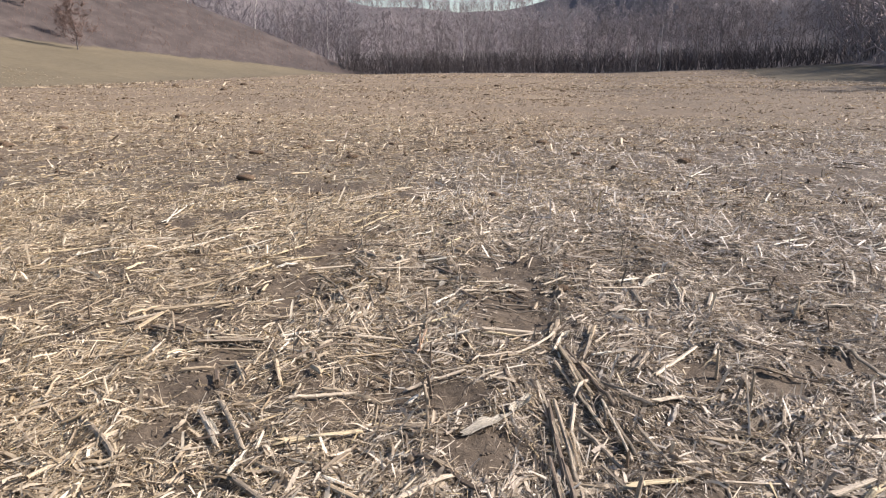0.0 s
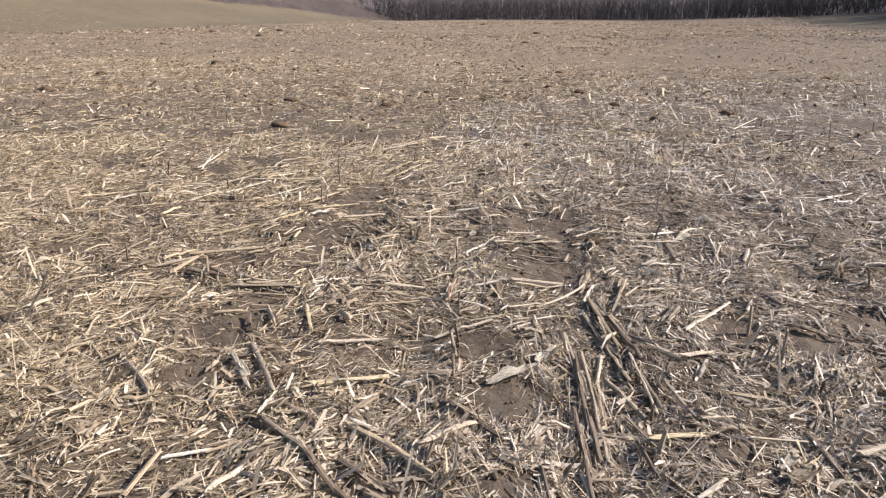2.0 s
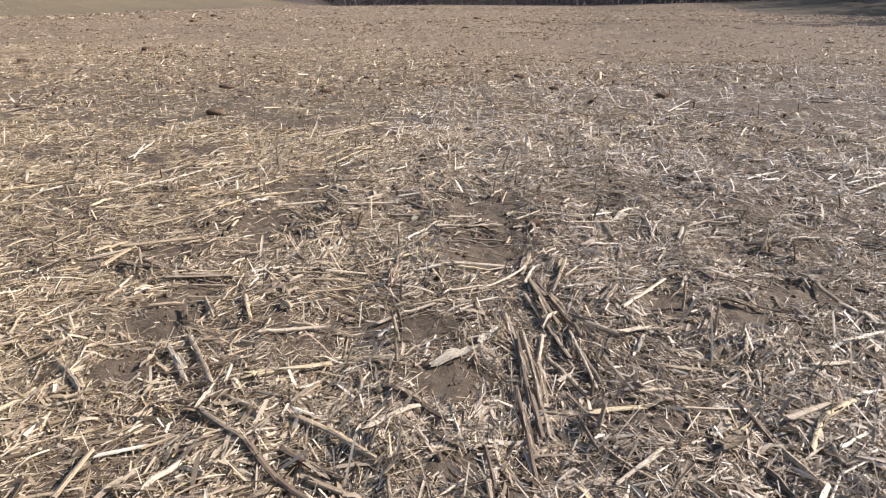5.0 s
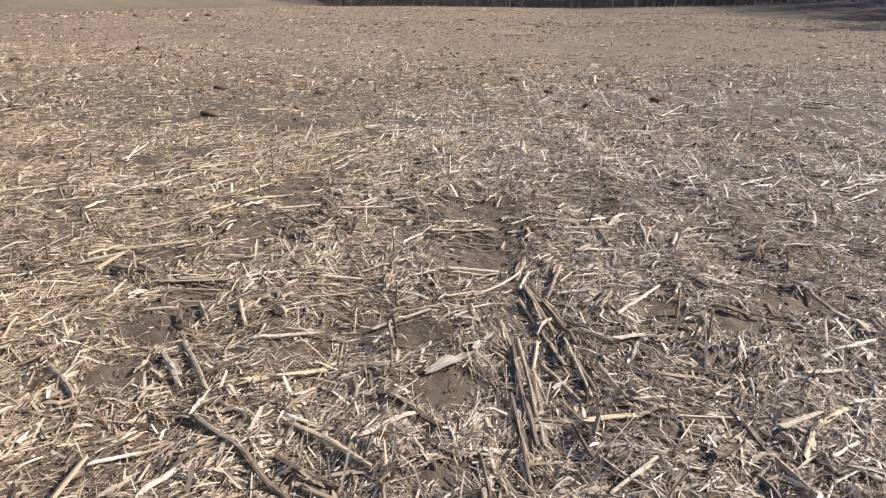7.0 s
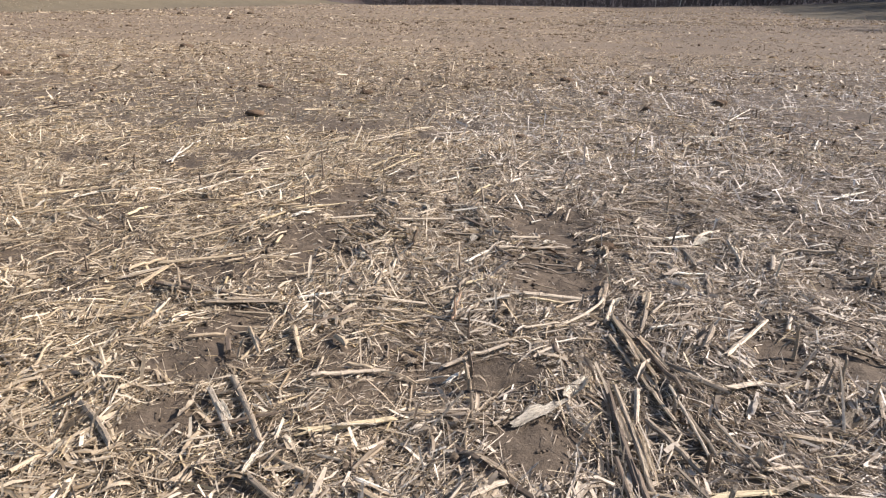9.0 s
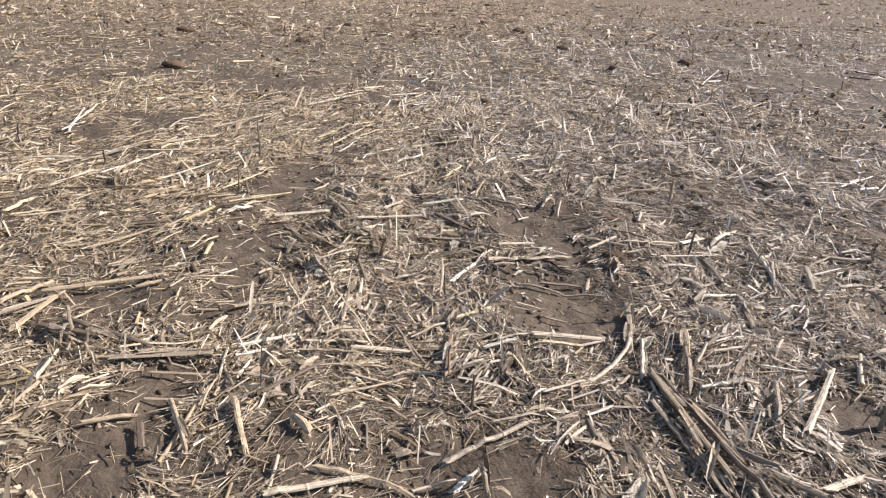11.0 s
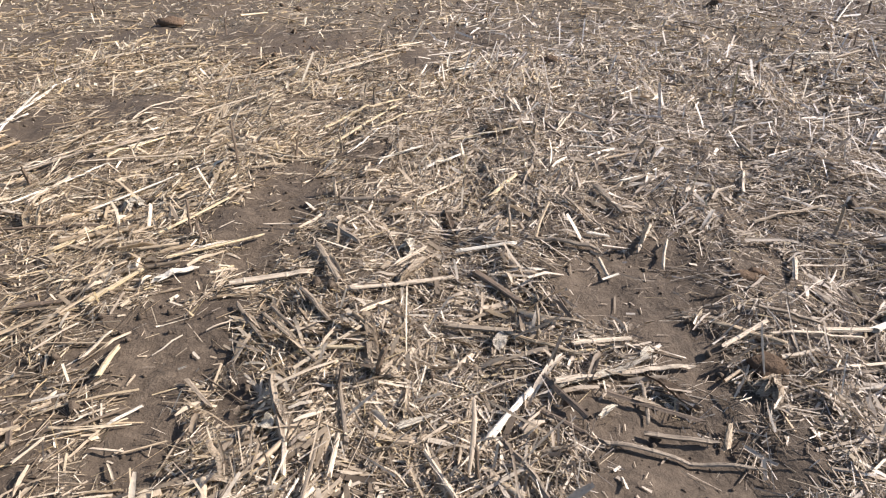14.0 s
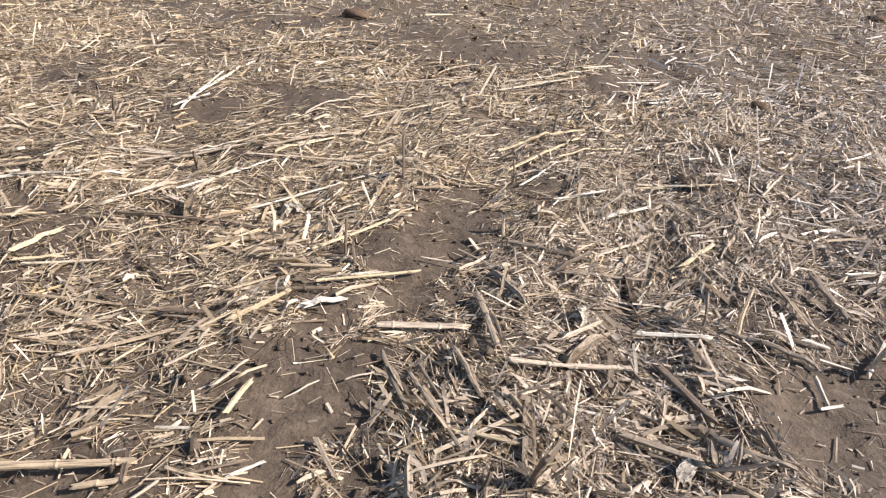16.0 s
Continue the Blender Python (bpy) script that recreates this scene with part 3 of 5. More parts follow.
    stuff("straw_around", ribbons(p, lengths(n, 0.08, 0.5, 0.03, 0.25), lengths(n, 0.013, 0.5, 0.005, 0.03), 2, 2, np.abs(rng.normal(0, 0.008, n)), rng.normal(0, 0.4, n), 0.55, 0.05, 0.2, 0.08),
          CHIPS, "coarse maize straw strewn over the field behind the path", "straw")
    n = 30000
    p = scatter(n, 48, 124, 1.3, 1.6)
    p = p[(-0.986 * (p[:, 0] + 35) + 0.169 * (p[:, 1] - 50)) < -2]
    n = len(p)
    stuff("straw_farthest", ribbons(p, lengths(n, 0.17, 0.5, 0.07, 0.5), lengths(n, 0.045, 0.5, 0.018, 0.12), 2, 2, np.abs(rng.normal(0.0, 0.02, n)), rng.normal(0, 0.5, n), 0.8, 0.04, 0.2),
          FAR_STRAW, "straw and stubble near the far edge of the field", "straw")


residue()


# ---- single stalks, husks, stubs and clods ----
def gz(x, y):
    return float(ground_z(x, y))


def tube(path, radii, sides=9, wobble=0.06, seed=0):
    """A closed stem along a list of points, with lengthwise ridges and torn ends: bmesh."""
    r = random.Random(seed)
    bm = bmesh.new()
    rings = []
    path = [Vector(p) for p in path]
    ridge = [r.uniform(0.70, 1.16) for k in range(sides)]
    tear = [r.uniform(-1, 1) for k in range(2 * sides)]
    for i, (p, rad) in enumerate(zip(path, radii)):
        d = (path[min(i + 1, len(path) - 1)] - path[max(i - 1, 0)]).normalized()
        u = d.cross(Vector((0, 0, 1)) if abs(d.z) < 0.9 else Vector((1, 0, 0))).normalized()
        w = u.cross(d)
        ring = []
        for k in range(sides):
            th = 2 * math.pi * k / sides
            q = rad * (ridge[k] + r.uniform(-wobble, wobble))
            fray = d * (2.2 * rad * tear[k] if i == 0 else 2.2 * rad * tear[sides + k] if i == len(path) - 1 else 0)
            ring.append(bm.verts.new(p + u * (math.cos(th) * q) + w * (math.sin(th) * q * 0.7) + fray))
        rings.append(ring)
    for a, b in zip(rings, rings[1:]):
        for k in range(sides):
            bm.faces.new((a[k], a[(k + 1) % sides], b[(k + 1) % sides], b[k]))
    bm.faces.new(rings[0][::-1])
    bm.faces.new(rings[-1])
    return bm


def part(name, bm, mat, parent=None, label=""):
    """Links a bmesh as one mesh object, under its thing if one is given."""
    me = bpy.data.meshes.new(name)
    bm.to_mesh(me)
    bm.free()
    me.materials.append(mat)
    ob = new(name, me)
    if parent:
        ob.parent = parent
    return tagged(ob, label)


def strip(points, widths, curl, seed, across=5):
    """A curled leaf along a list of points: bmesh with a little thickness at its rolled edges."""
    r = random.Random(seed)
    bm = bmesh.new()
    pts = [Vector(p) for p in points]
    rows = []
    roll = r.uniform(-0.35, 0.35)
    for i, (p, w) in enumerate(zip(pts, widths)):
        d = (pts[min(i + 1, len(pts) - 1)] - pts[max(i - 1, 0)]).normalized()
        side = Vector((-d.y, d.x, 0)).normalized()
        up = side.cross(d) * (-1 if side.cross(d).z < 0 else 1)
        roll += r.uniform(-0.12, 0.12)
        row = []
        for k in range(across):
            v = 2 * k / (across - 1) - 1
            th = v * curl
            o = side * (math.sin(th) / max(curl, 0.2) * w / 2) + up * ((1 - math.cos(th)) / max(curl, 0.2) * w / 2 + r.uniform(-0.001, 0.001))
            o = Matrix.Rotation(roll, 3, d) @ o
            fray = 0.55 * w if i in (0, len(pts) - 1) else 0.10 * w
            row.append(bm.verts.new(p + o + d * r.uniform(-fray, fray)))
        rows.append(row)
    for a, b in zip(rows, rows[1:]):
        for k in range(across - 1):
            bm.faces.new((a[k], a[k + 1], b[k + 1], b[k]))
    bmesh.ops.solidify(bm, geom=bm.faces[:], thickness=0.0012)
    for f in bm.faces:
        f.smooth = True
    return bm


STALK_WORDS = {"pale": "pale bleached maize stalk lying on the chaff", "white": "white sun-bleached split maize stalk on the chaff",
               "tan": "tan dry maize stalk lying on the field", "yellow": "yellowish dry maize stalk lying on the field",
               "grey": "grey weathered maize stalk pressed into the litter", "dark": "dark rotting maize stalk lying in the mud",
               "rust": "reddish-brown thin maize stalk in the litter"}
HUSK_WORDS = {"pale": "pale curled maize husk lying on the chaff", "white": "white papery maize husk on the chaff",
              "tan": "tan dry maize leaf lying on the field", "yellow": "yellowish maize leaf lying on straw",
              "grey": "grey weathered maize leaf on the litter", "dark": "dark wet maize husk lying in the mud"}
count = [0]


def fallen_stalk(x0, y0, x1, y1, d, tone, lift0=0.0, lift1=0.0):
    """One maize stalk lying between two places, with joints along it and sometimes a torn sheath."""
    d *= 0.86
    count[0] += 1
    r = random.Random(count[0])
    cx, cy = (x0 + x1) / 2, (y0 + y1) / 2
    length = math.hypot(x1 - x0, y1 - y0)
    base = gz(cx, cy)
    n = max(4, int(length / 0.035))
    z0, z1 = gz(x0, y0) + lift0, gz(x1, y1) + lift1
    ux, uy = (x1 - x0) / length, (y1 - y0) / length
    bow = r.uniform(-0.012, 0.012) * length
    kink = [r.gauss(0, 0.0014) for k in range(40)]
    joint = r.uniform(0.10, 0.16)
    start = r.uniform(0, joint)
    path, radii = [], []
    stops = sorted({i / n for i in range(n + 1)} | {min(1, max(0, (start + k * joint + e) / length)) for k in range(int(length / joint) + 1) for e in (-0.006, 0, 0.006)})
    for s in stops:
        z = max(z0 + (z1 - z0) * s, gz(x0 + (x1 - x0) * s, y0 + (y1 - y0) * s) - 0.003) + d * 0.36 + 0.016
        q = bow * 4 * s * (1 - s)
        near = abs(((s * length - start) + joint / 2) % joint - joint / 2)
        leg = (s * length - start) / joint + 1
        q += kink[int(leg) % 40] * (1 - leg % 1) + kink[(int(leg) + 1) % 40] * (leg % 1)
        path.append(((s - 0.5) * length, q, z - base))
        radii.append(d / 2 * (1 - 0.16 * s) * (1.16 if near < 0.004 else 0.98))
    ob = part("corn_stalk", tube(path, radii, 9, 0.07, count[0]), TONES[tone])
    ob.location, ob.rotation_euler = (cx, cy, base), (0, 0, math.atan2(uy, ux))
    tagged(ob, STALK_WORDS[tone], "corn stalk", "fallen maize stalks")
    if length > 0.24 and d > 0.015 and r.random() < 0.55:
        k = r.randint(1, 3)
        m = len(path)
        a, b = Vector(path[m // 3]), Vector(path[min(m - 1, m // 3 + m // 3 + k)])
        off = Vector((0, r.choice((-1, 1)) * d * 0.55, 0))
        pts = [a.lerp(b, t) + off * (0.5 + t) + Vector((0, 0, d * 0.35 * (1 - t))) for t in (0, 0.25, 0.5, 0.75, 1)]
        part("sheath", strip(pts, [d * 0.9, d * 1.2, d * 1.1, d * 0.8, d * 0.3], 0.9, count[0]), TONES["pale" if tone in ("grey", "dark", "tan") else "white"], ob, "torn papery leaf sheath")
    return ob


def husk(x0, y0, x1, y1, w, tone, lift0=0.0, lift1=0.0):
    """One dry husk or leaf lying between two places, curled along its length."""
    w *= 0.82
    count[0] += 1
    r = random.Random(count[0])
    cx, cy = (x0 + x1) / 2, (y0 + y1) / 2
    base = gz(cx, cy)
    n = 8
    arch = r.uniform(0.0, 0.010)
    span_ = math.hypot(x1 - x0, y1 - y0)
    pts, ws = [], []
    for i in range(n + 1):
        s = i / n
        x, y = x0 + (x1 - x0) * s, y0 + (y1 - y0) * s
        pts.append(((s - 0.5) * span_, 0, gz(x, y) - base + 0.018 + lift0 * (1 - s) + lift1 * s + arch * math.sin(s * math.pi) + r.uniform(-0.002, 0.002)))
        ws.append(w * (0.25 + 0.75 * math.sin(math.pi * min(1, 0.12 + s * 0.88))) * (1 + r.uniform(-0.18, 0.18)))
    ob = part("corn_husk", strip(pts, ws, r.uniform(0.5, 1.25), count[0]), TONES[tone])
    ob.location, ob.rotation_euler = (cx, cy, base), (0, 0, math.atan2(y1 - y0, x1 - x0))
    return tagged(ob, HUSK_WORDS[tone], "corn husk", "loose husks and leaves")


def stub(x, y, height, d, tone, lean=(0.0, 0.0)):
    """One cut stalk still standing in its row, ragged on top, with a remnant of leaf at its foot."""
    count[0] += 1
    r = random.Random(count[0])
    base = gz(x, y)
    path = [(lean[0] * s * s + r.uniform(-0.002, 0.002), lean[1] * s * s, -0.03 + (height + 0.03) * s) for s in (0, 0.2, 0.4, 0.43, 0.46, 0.7, 0.9, 1)]
    radii = [d / 2 * f for f in (1.25, 1.1, 1.0, 1.18, 1.0, 0.97, 0.95, 0.9)]
    ob = part("corn_stub", tube(path, radii, 8, 0.09, count[0]), TONES[tone])
    ob.location = (x, y, base)
    tagged(ob, "%s cut maize stub standing upright in the field" % {"dark": "dark brown", "grey": "grey weathered", "rust": "reddish-brown", "pale": "pale"}.get(tone, "tan"), "corn stub", "standing stubs")
    if height > 0.07:
        a = r.uniform(0, 6.28)
        out = Vector((math.cos(a), math.sin(a), 0))
        pts = [out * d * 0.5 + Vector((0, 0, height * 0.5)), out * (d + 0.01) + Vector((0, 0, height * 0.55)), out * (d + 0.035) + Vector((0, 0, height * 0.4)), out * (d + 0.05) + Vector((0, 0, height * 0.12))]
        part("leaf_remnant", strip(pts, [d * 0.6, d * 0.8, d * 0.6, d * 0.25], 0.8, count[0], 3), TONES["pale"], ob, "dry torn leaf remnant")
    return ob


def clod(x, y, size, flat=0.6):
    """One lump of dark soil, uneven and crumbly."""
    count[0] += 1
    bm = bmesh.new()
    bmesh.ops.create_icosphere(bm, subdivisions=3, radius=1)
    for v in bm.verts:
        k = 1 + 0.34 * noise.noise(v.co * 1.4 + Vector((count[0] * 3.1, 0, 0))) + 0.2 * noise.noise(v.co * 4 + Vector((0, count[0], 0))) + 0.08 * noise.noise(v.co * 9)
        v.co = Vector((v.co.x * size * 1.25, v.co.y * size, v.co.z * size * flat)) * k
    for f in bm.faces:
        f.smooth = True
    ob = part("dirt_clod", bm, CLOD)
    ob.location = (x, y, gz(x, y) + size * flat * 0.35)
    return tagged(ob, "dark crumbly lump of soil on the field", "dirt clod", "soil clods")


def husk_clump(x, y, size, tone):
    """A crumpled heap of husk leaves, folded every way."""
    count[0] += 1
    r = random.Random(count[0])
    ob = new("husk_clump")
    ob.location = (x, y, gz(x, y))
    tagged(ob, "crumpled %s maize husk heaped on the mud" % {"yellow": "ochre", "white": "white papery"}.get(tone, tone), "corn husk", "husk clumps")
    for k in range(9):
        a = r.uniform(0, 6.28)
        out, across = Vector((math.cos(a), math.sin(a), 0)), Vector((-math.sin(a), math.cos(a), 0))
        pts = [out * size * (s * 1.1 - 0.35) + across * size * r.uniform(-0.12, 0.12) + Vector((0, 0, 0.008 + size * (0.55 * math.sin(math.pi * min(1, s * 1.05)) * r.uniform(0.4, 1)))) for s in (0, 0.2, 0.4, 0.6, 0.8, 1)]
        w = size * r.uniform(0.3, 0.6)
        part("husk_leaf", strip(pts, [w * 0.5, w, w * 1.1, w, w * 0.7, w * 0.25], r.uniform(0.5, 1.2), count[0] * 20 + k, 4), TONES[tone], ob)


def bent_stalk():
    """The long pale stalk that lies in a curve and whose thick end stands up against its neighbour."""
    pts = [(0.165, 2.841, 0.012), (0.30, 2.885, 0.016), (0.42, 2.925, 0.022), (0.54, 3.035, 0.028), (0.625, 3.15, 0.03), (0.66, 3.22, 0.028), (0.685, 3.30, 0.022), (0.705, 3.38, 0.018), (0.723, 3.437, 0.014)]
    c = Vector((0.5, 3.05, gz(0.5, 3.05)))
    bm = tube([Vector(p) - Vector((c.x, c.y, 0)) for p in pts], [0.006, 0.0075, 0.0085, 0.0105, 0.009, 0.0115, 0.0115, 0.0115, 0.0105], 9, 0.08, 4)
    ob = part("corn_stalk", bm, TONES["pale"])
    ob.location = c
    tagged(ob, "long curved bleached maize stalk with one end raised", "corn stalk", "fallen maize stalks")


bent_stalk()

husk(-2.07, 3.15, -1.92, 3.39, 0.030, "pale")
fallen_stalk(-1.84, 3.31, -1.70, 3.45, 0.012, "tan")
fallen_stalk(-1.72, 2.50, -1.61, 2.64, 0.016, "pale")
fallen_stalk(-1.82, 2.34, -1.62, 2.16, 0.020, "tan")
fallen_stalk(-1.82, 2.36, -1.86, 2.54, 0.015, "tan")
husk(-1.52, 2.12, -1.52, 2.29, 0.026, "pale")
husk(-0.70, 1.94, -0.67, 2.04, 0.026, "white")
husk(-0.91, 1.77, -0.85, 1.81, 0.034, "pale")
fallen_stalk(-0.15, 2.18, 0.01, 2.20, 0.014, "pale")
fallen_stalk(-0.23, 2.40, -0.11, 2.44, 0.012, "pale")
fallen_stalk(2.22, 3.19, 2.19, 2.95, 0.018, "pale")
fallen_stalk(0.66, 1.94, 0.75, 2.09, 0.012, "pale")
fallen_stalk(0.81, 2.21, 0.84, 1.98, 0.022, "grey")
fallen_stalk(1.72, 3.03, 1.99, 2.90, 0.012, "dark")
fallen_stalk(2.16, 4.20, 2.27, 4.22, 0.016, "white")
fallen_stalk(2.48, 4.03, 2.54, 3.97, 0.018, "white")
fallen_stalk(2.18, 3.61, 2.56, 3.65, 0.014, "dark")
husk(0.13, 3.88, 0.48, 4.06, 0.040, "white")
fallen_stalk(1.20, 3.12, 1.28, 3.04, 0.016, "pale")
fallen_stalk(-1.50, 4.16, -1.44, 4.27, 0.014, "tan")
fallen_stalk(-1.04, 3.61, -0.95, 3.66, 0.009, "tan")
husk(-0.54, 4.09, -0.69, 4.12, 0.030, "grey")
fallen_stalk(0.10, 3.79, 0.20, 3.71, 0.022, "dark")
fallen_stalk(-2.99, 4.85, -2.77, 5.01, 0.018, "tan")
fallen_stalk(-2.43, 5.28, -2.14, 5.51, 0.020, "pale")
husk(-1.78, 5.46, -1.56, 5.68, 0.034, "pale")
fallen_stalk(-2.11, 6.09, -1.91, 6.56, 0.014, "pale")
fallen_stalk(-1.18, 7.22, -0.67, 7.84, 0.017, "pale")
husk(1.24, 8.58, 1.45, 8.71, 0.050, "white")
husk(-0.38, 4.42, -0.24, 4.68, 0.045, "pale")
fallen_stalk(-2.30, 4.27, -2.04, 4.43, 0.016, "pale")
fallen_stalk(-1.81, 3.94, -1.58, 4.12, 0.016, "tan")
fallen_stalk(0.56, 2.36, 0.58, 1.62, 0.024, "grey", 0.01, 0.00)
fallen_stalk(0.49, 1.92, 0.50, 1.35, 0.022, "dark", 0.01, 0.00)
fallen_stalk(0.78, 2.36, 0.82, 1.93, 0.018, "pale")
husk(0.61, 2.15, 0.60, 1.80, 0.024, "pale", 0.01, 0.01)
fallen_stalk(0.70, 1.73, 0.73, 1.53, 0.020, "dark")
fallen_stalk(0.34, 1.52, 0.36, 1.30, 0.018, "dark")
fallen_stalk(0.89, 2.16, 0.95, 1.89, 0.020, "grey")
fallen_stalk(0.98, 1.89, 1.11, 1.94, 0.018, "pale")
husk(-0.02, 2.13, 0.12, 2.34, 0.020, "pale")
fallen_stalk(-2.17, 5.56, -1.76, 5.97, 0.014, "pale")
fallen_stalk(-0.65, 5.86, -0.34, 6.01, 0.012, "pale")
fallen_stalk(3.75, 5.85, 3.98, 5.91, 0.016, "white")
fallen_stalk(3.64, 5.20, 4.05, 5.39, 0.024, "white")
husk(3.02, 8.40, 3.42, 8.78, 0.040, "white")
husk(3.54, 9.51, 4.27, 10.12, 0.034, "white")
husk(3.65, 8.89, 3.68, 7.96, 0.034, "pale")
fallen_stalk(1.86, 6.21, 2.27, 6.44, 0.012, "pale")
fallen_stalk(-1.54, 8.30, -1.13, 8.50, 0.014, "pale")
fallen_stalk(1.11, 5.00, 1.47, 5.17, 0.018, "grey")
fallen_stalk(2.42, 6.36, 2.63, 5.98, 0.011, "grey")
fallen_stalk(2.74, 4.40, 2.97, 4.19, 0.018, "grey")
fallen_stalk(0.29, 3.88, 0.55, 3.80, 0.020, "dark")
fallen_stalk(-1.93, 3.25, -1.74, 3.44, 0.018, "pale")
fallen_stalk(-2.29, 3.48, -2.22, 3.76, 0.016, "tan")
husk(-1.86, 2.56, -1.82, 2.70, 0.024, "pale")
fallen_stalk(-0.84, 2.94, -0.64, 2.86, 0.014, "pale")
fallen_stalk(-0.47, 2.94, -0.28, 2.90, 0.014, "pale")
husk(1.33, 2.18, 1.44, 2.13, 0.050, "white")
fallen_stalk(-2.07, 5.39, -1.53, 5.63, 0.014, "pale")
fallen_stalk(2.38, 7.55, 2.50, 7.12, 0.014, "white")
fallen_stalk(0.23, 2.84, 0.44, 2.95, 0.018, "pale")
fallen_stalk(0.66, 2.96, 0.74, 2.41, 0.030, "tan", 0.02, 0.00)
fallen_stalk(-0.61, 2.66, -0.57, 2.61, 0.040, "tan")
fallen_stalk(-0.86, 1.53, -0.76, 1.61, 0.013, "tan")
fallen_stalk(-0.36, 1.39, -0.22, 1.27, 0.030, "dark")
fallen_stalk(-0.42, 1.15, -0.38, 1.23, 0.012, "tan")
husk(-0.55, 1.29, -0.49, 1.12, 0.018, "white", 0.02, 0.00)
husk(-0.49, 1.13, -0.43, 1.16, 0.012, "white")
fallen_stalk(-0.83, 1.22, -0.67, 1.07, 0.026, "grey")
fallen_stalk(-1.00, 1.21, -0.82, 1.21, 0.028, "grey")
fallen_stalk(-1.12, 1.26, -1.03, 1.28, 0.022, "tan")
fallen_stalk(-0.41, 1.10, -0.25, 1.11, 0.024, "grey")
fallen_stalk(-0.24, 1.37, -0.11, 1.31, 0.028, "tan", 0.01, 0.00)
fallen_stalk(-0.07, 1.64, -0.03, 1.73, 0.014, "pale")
fallen_stalk(-0.17, 1.13, -0.11, 1.21, 0.028, "white")
husk(-0.20, 1.05, -0.15, 1.12, 0.034, "white")
husk(-0.13, 1.07, -0.12, 1.12, 0.040, "yellow")
fallen_stalk(0.02, 1.34, 0.05, 1.15, 0.018, "grey")
fallen_stalk(0.34, 1.33, 0.35, 1.13, 0.022, "grey")
fallen_stalk(0.48, 1.51, 0.50, 1.36, 0.016, "pale")
fallen_stalk(0.31, 1.20, 0.32, 1.06, 0.026, "tan")
fallen_stalk(0.63, 1.35, 0.67, 1.18, 0.018, "yellow")
fallen_stalk(0.69, 1.89, 0.77, 1.69, 0.018, "grey")
fallen_stalk(0.17, 1.25, 0.26, 1.34, 0.014, "pale")
fallen_stalk(0.23, 1.72, 0.25, 1.59, 0.012, "white")
fallen_stalk(0.48, 1.18, 0.51, 1.07, 0.022, "tan")
fallen_stalk(1.83, 1.88, 1.95, 1.93, 0.022, "white")
husk(1.19, 1.33, 1.27, 1.36, 0.028, "white")
fallen_stalk(1.42, 1.29, 1.51, 1.40, 0.010, "white")
fallen_stalk(1.52, 1.41, 1.65, 1.47, 0.010, "white")
fallen_stalk(0.74, 1.06, 0.93, 1.21, 0.026, "pale")
fallen_stalk(1.01, 1.31, 1.11, 1.20, 0.022, "grey")
fallen_stalk(0.93, 1.18, 1.05, 1.18, 0.028, "dark")
fallen_stalk(1.48, 1.26, 1.64, 1.28, 0.022, "grey")
fallen_stalk(1.39, 1.14, 1.46, 1.15, 0.012, "white")
fallen_stalk(1.03, 1.15, 1.01, 1.07, 0.022, "tan")
fallen_stalk(-0.65, 3.13, -0.42, 3.16, 0.018, "pale")
fallen_stalk(1.13, 3.04, 1.30, 3.02, 0.012, "white")
fallen_stalk(0.64, 2.76, 0.74, 2.72, 0.024, "dark")
fallen_stalk(1.37, 6.24, 1.83, 6.28, 0.012, "pale")
fallen_stalk(2.23, 6.31, 2.80, 6.47, 0.011, "pale")
fallen_stalk(2.07, 5.51, 2.42, 5.78, 0.009, "pale")
fallen_stalk(2.29, 7.46, 2.72, 7.67, 0.015, "white")
fallen_stalk(2.21, 7.00, 2.52, 7.17, 0.015, "white")
husk(3.33, 6.89, 3.57, 7.25, 0.030, "white")
fallen_stalk(4.34, 8.08, 4.56, 8.12, 0.015, "white")
husk(3.11, 7.75, 3.56, 8.05, 0.028, "white")
fallen_stalk(2.09, 5.44, 2.19, 5.05, 0.014, "grey")
fallen_stalk(2.31, 5.29, 2.55, 5.14, 0.014, "grey")
fallen_stalk(0.86, 4.16, 1.18, 4.19, 0.014, "pale")
husk(1.63, 5.39, 1.85, 5.48, 0.034, "pale")
fallen_stalk(0.52, 6.07, 0.60, 5.96, 0.015, "white")
fallen_stalk(0.81, 6.55, 1.03, 6.69, 0.012, "white")
fallen_stalk(0.14, 4.72, 0.23, 5.09, 0.016, "tan", 0.04, 0.00)
husk(-2.14, 5.58, -1.96, 5.75, 0.050, "yellow")
fallen_stalk(-2.75, 5.23, -2.32, 5.35, 0.020, "pale")
fallen_stalk(-2.30, 5.38, -2.17, 5.65, 0.011, "tan")
fallen_stalk(-2.15, 4.11, -1.82, 4.19, 0.016, "tan")
fallen_stalk(-1.79, 3.17, -1.73, 3.44, 0.028, "tan")
fallen_stalk(-1.69, 3.21, -1.43, 3.14, 0.032, "dark")
fallen_stalk(-0.89, 3.11, -0.71, 3.19, 0.021, "white")
fallen_stalk(-0.52, 2.46, -0.39, 2.43, 0.019, "tan")
fallen_stalk(-0.39, 2.43, -0.24, 2.37, 0.022, "tan")
fallen_stalk(-1.29, 2.64, -1.14, 2.70, 0.024, "tan")
fallen_stalk(-0.84, 2.78, -0.75, 2.53, 0.027, "tan")
fallen_stalk(-1.05, 2.77, -0.93, 2.53, 0.023, "tan")
fallen_stalk(-1.11, 2.65, -1.06, 2.52, 0.028, "dark")
fallen_stalk(0.87, 2.42, 1.00, 2.35, 0.032, "grey")
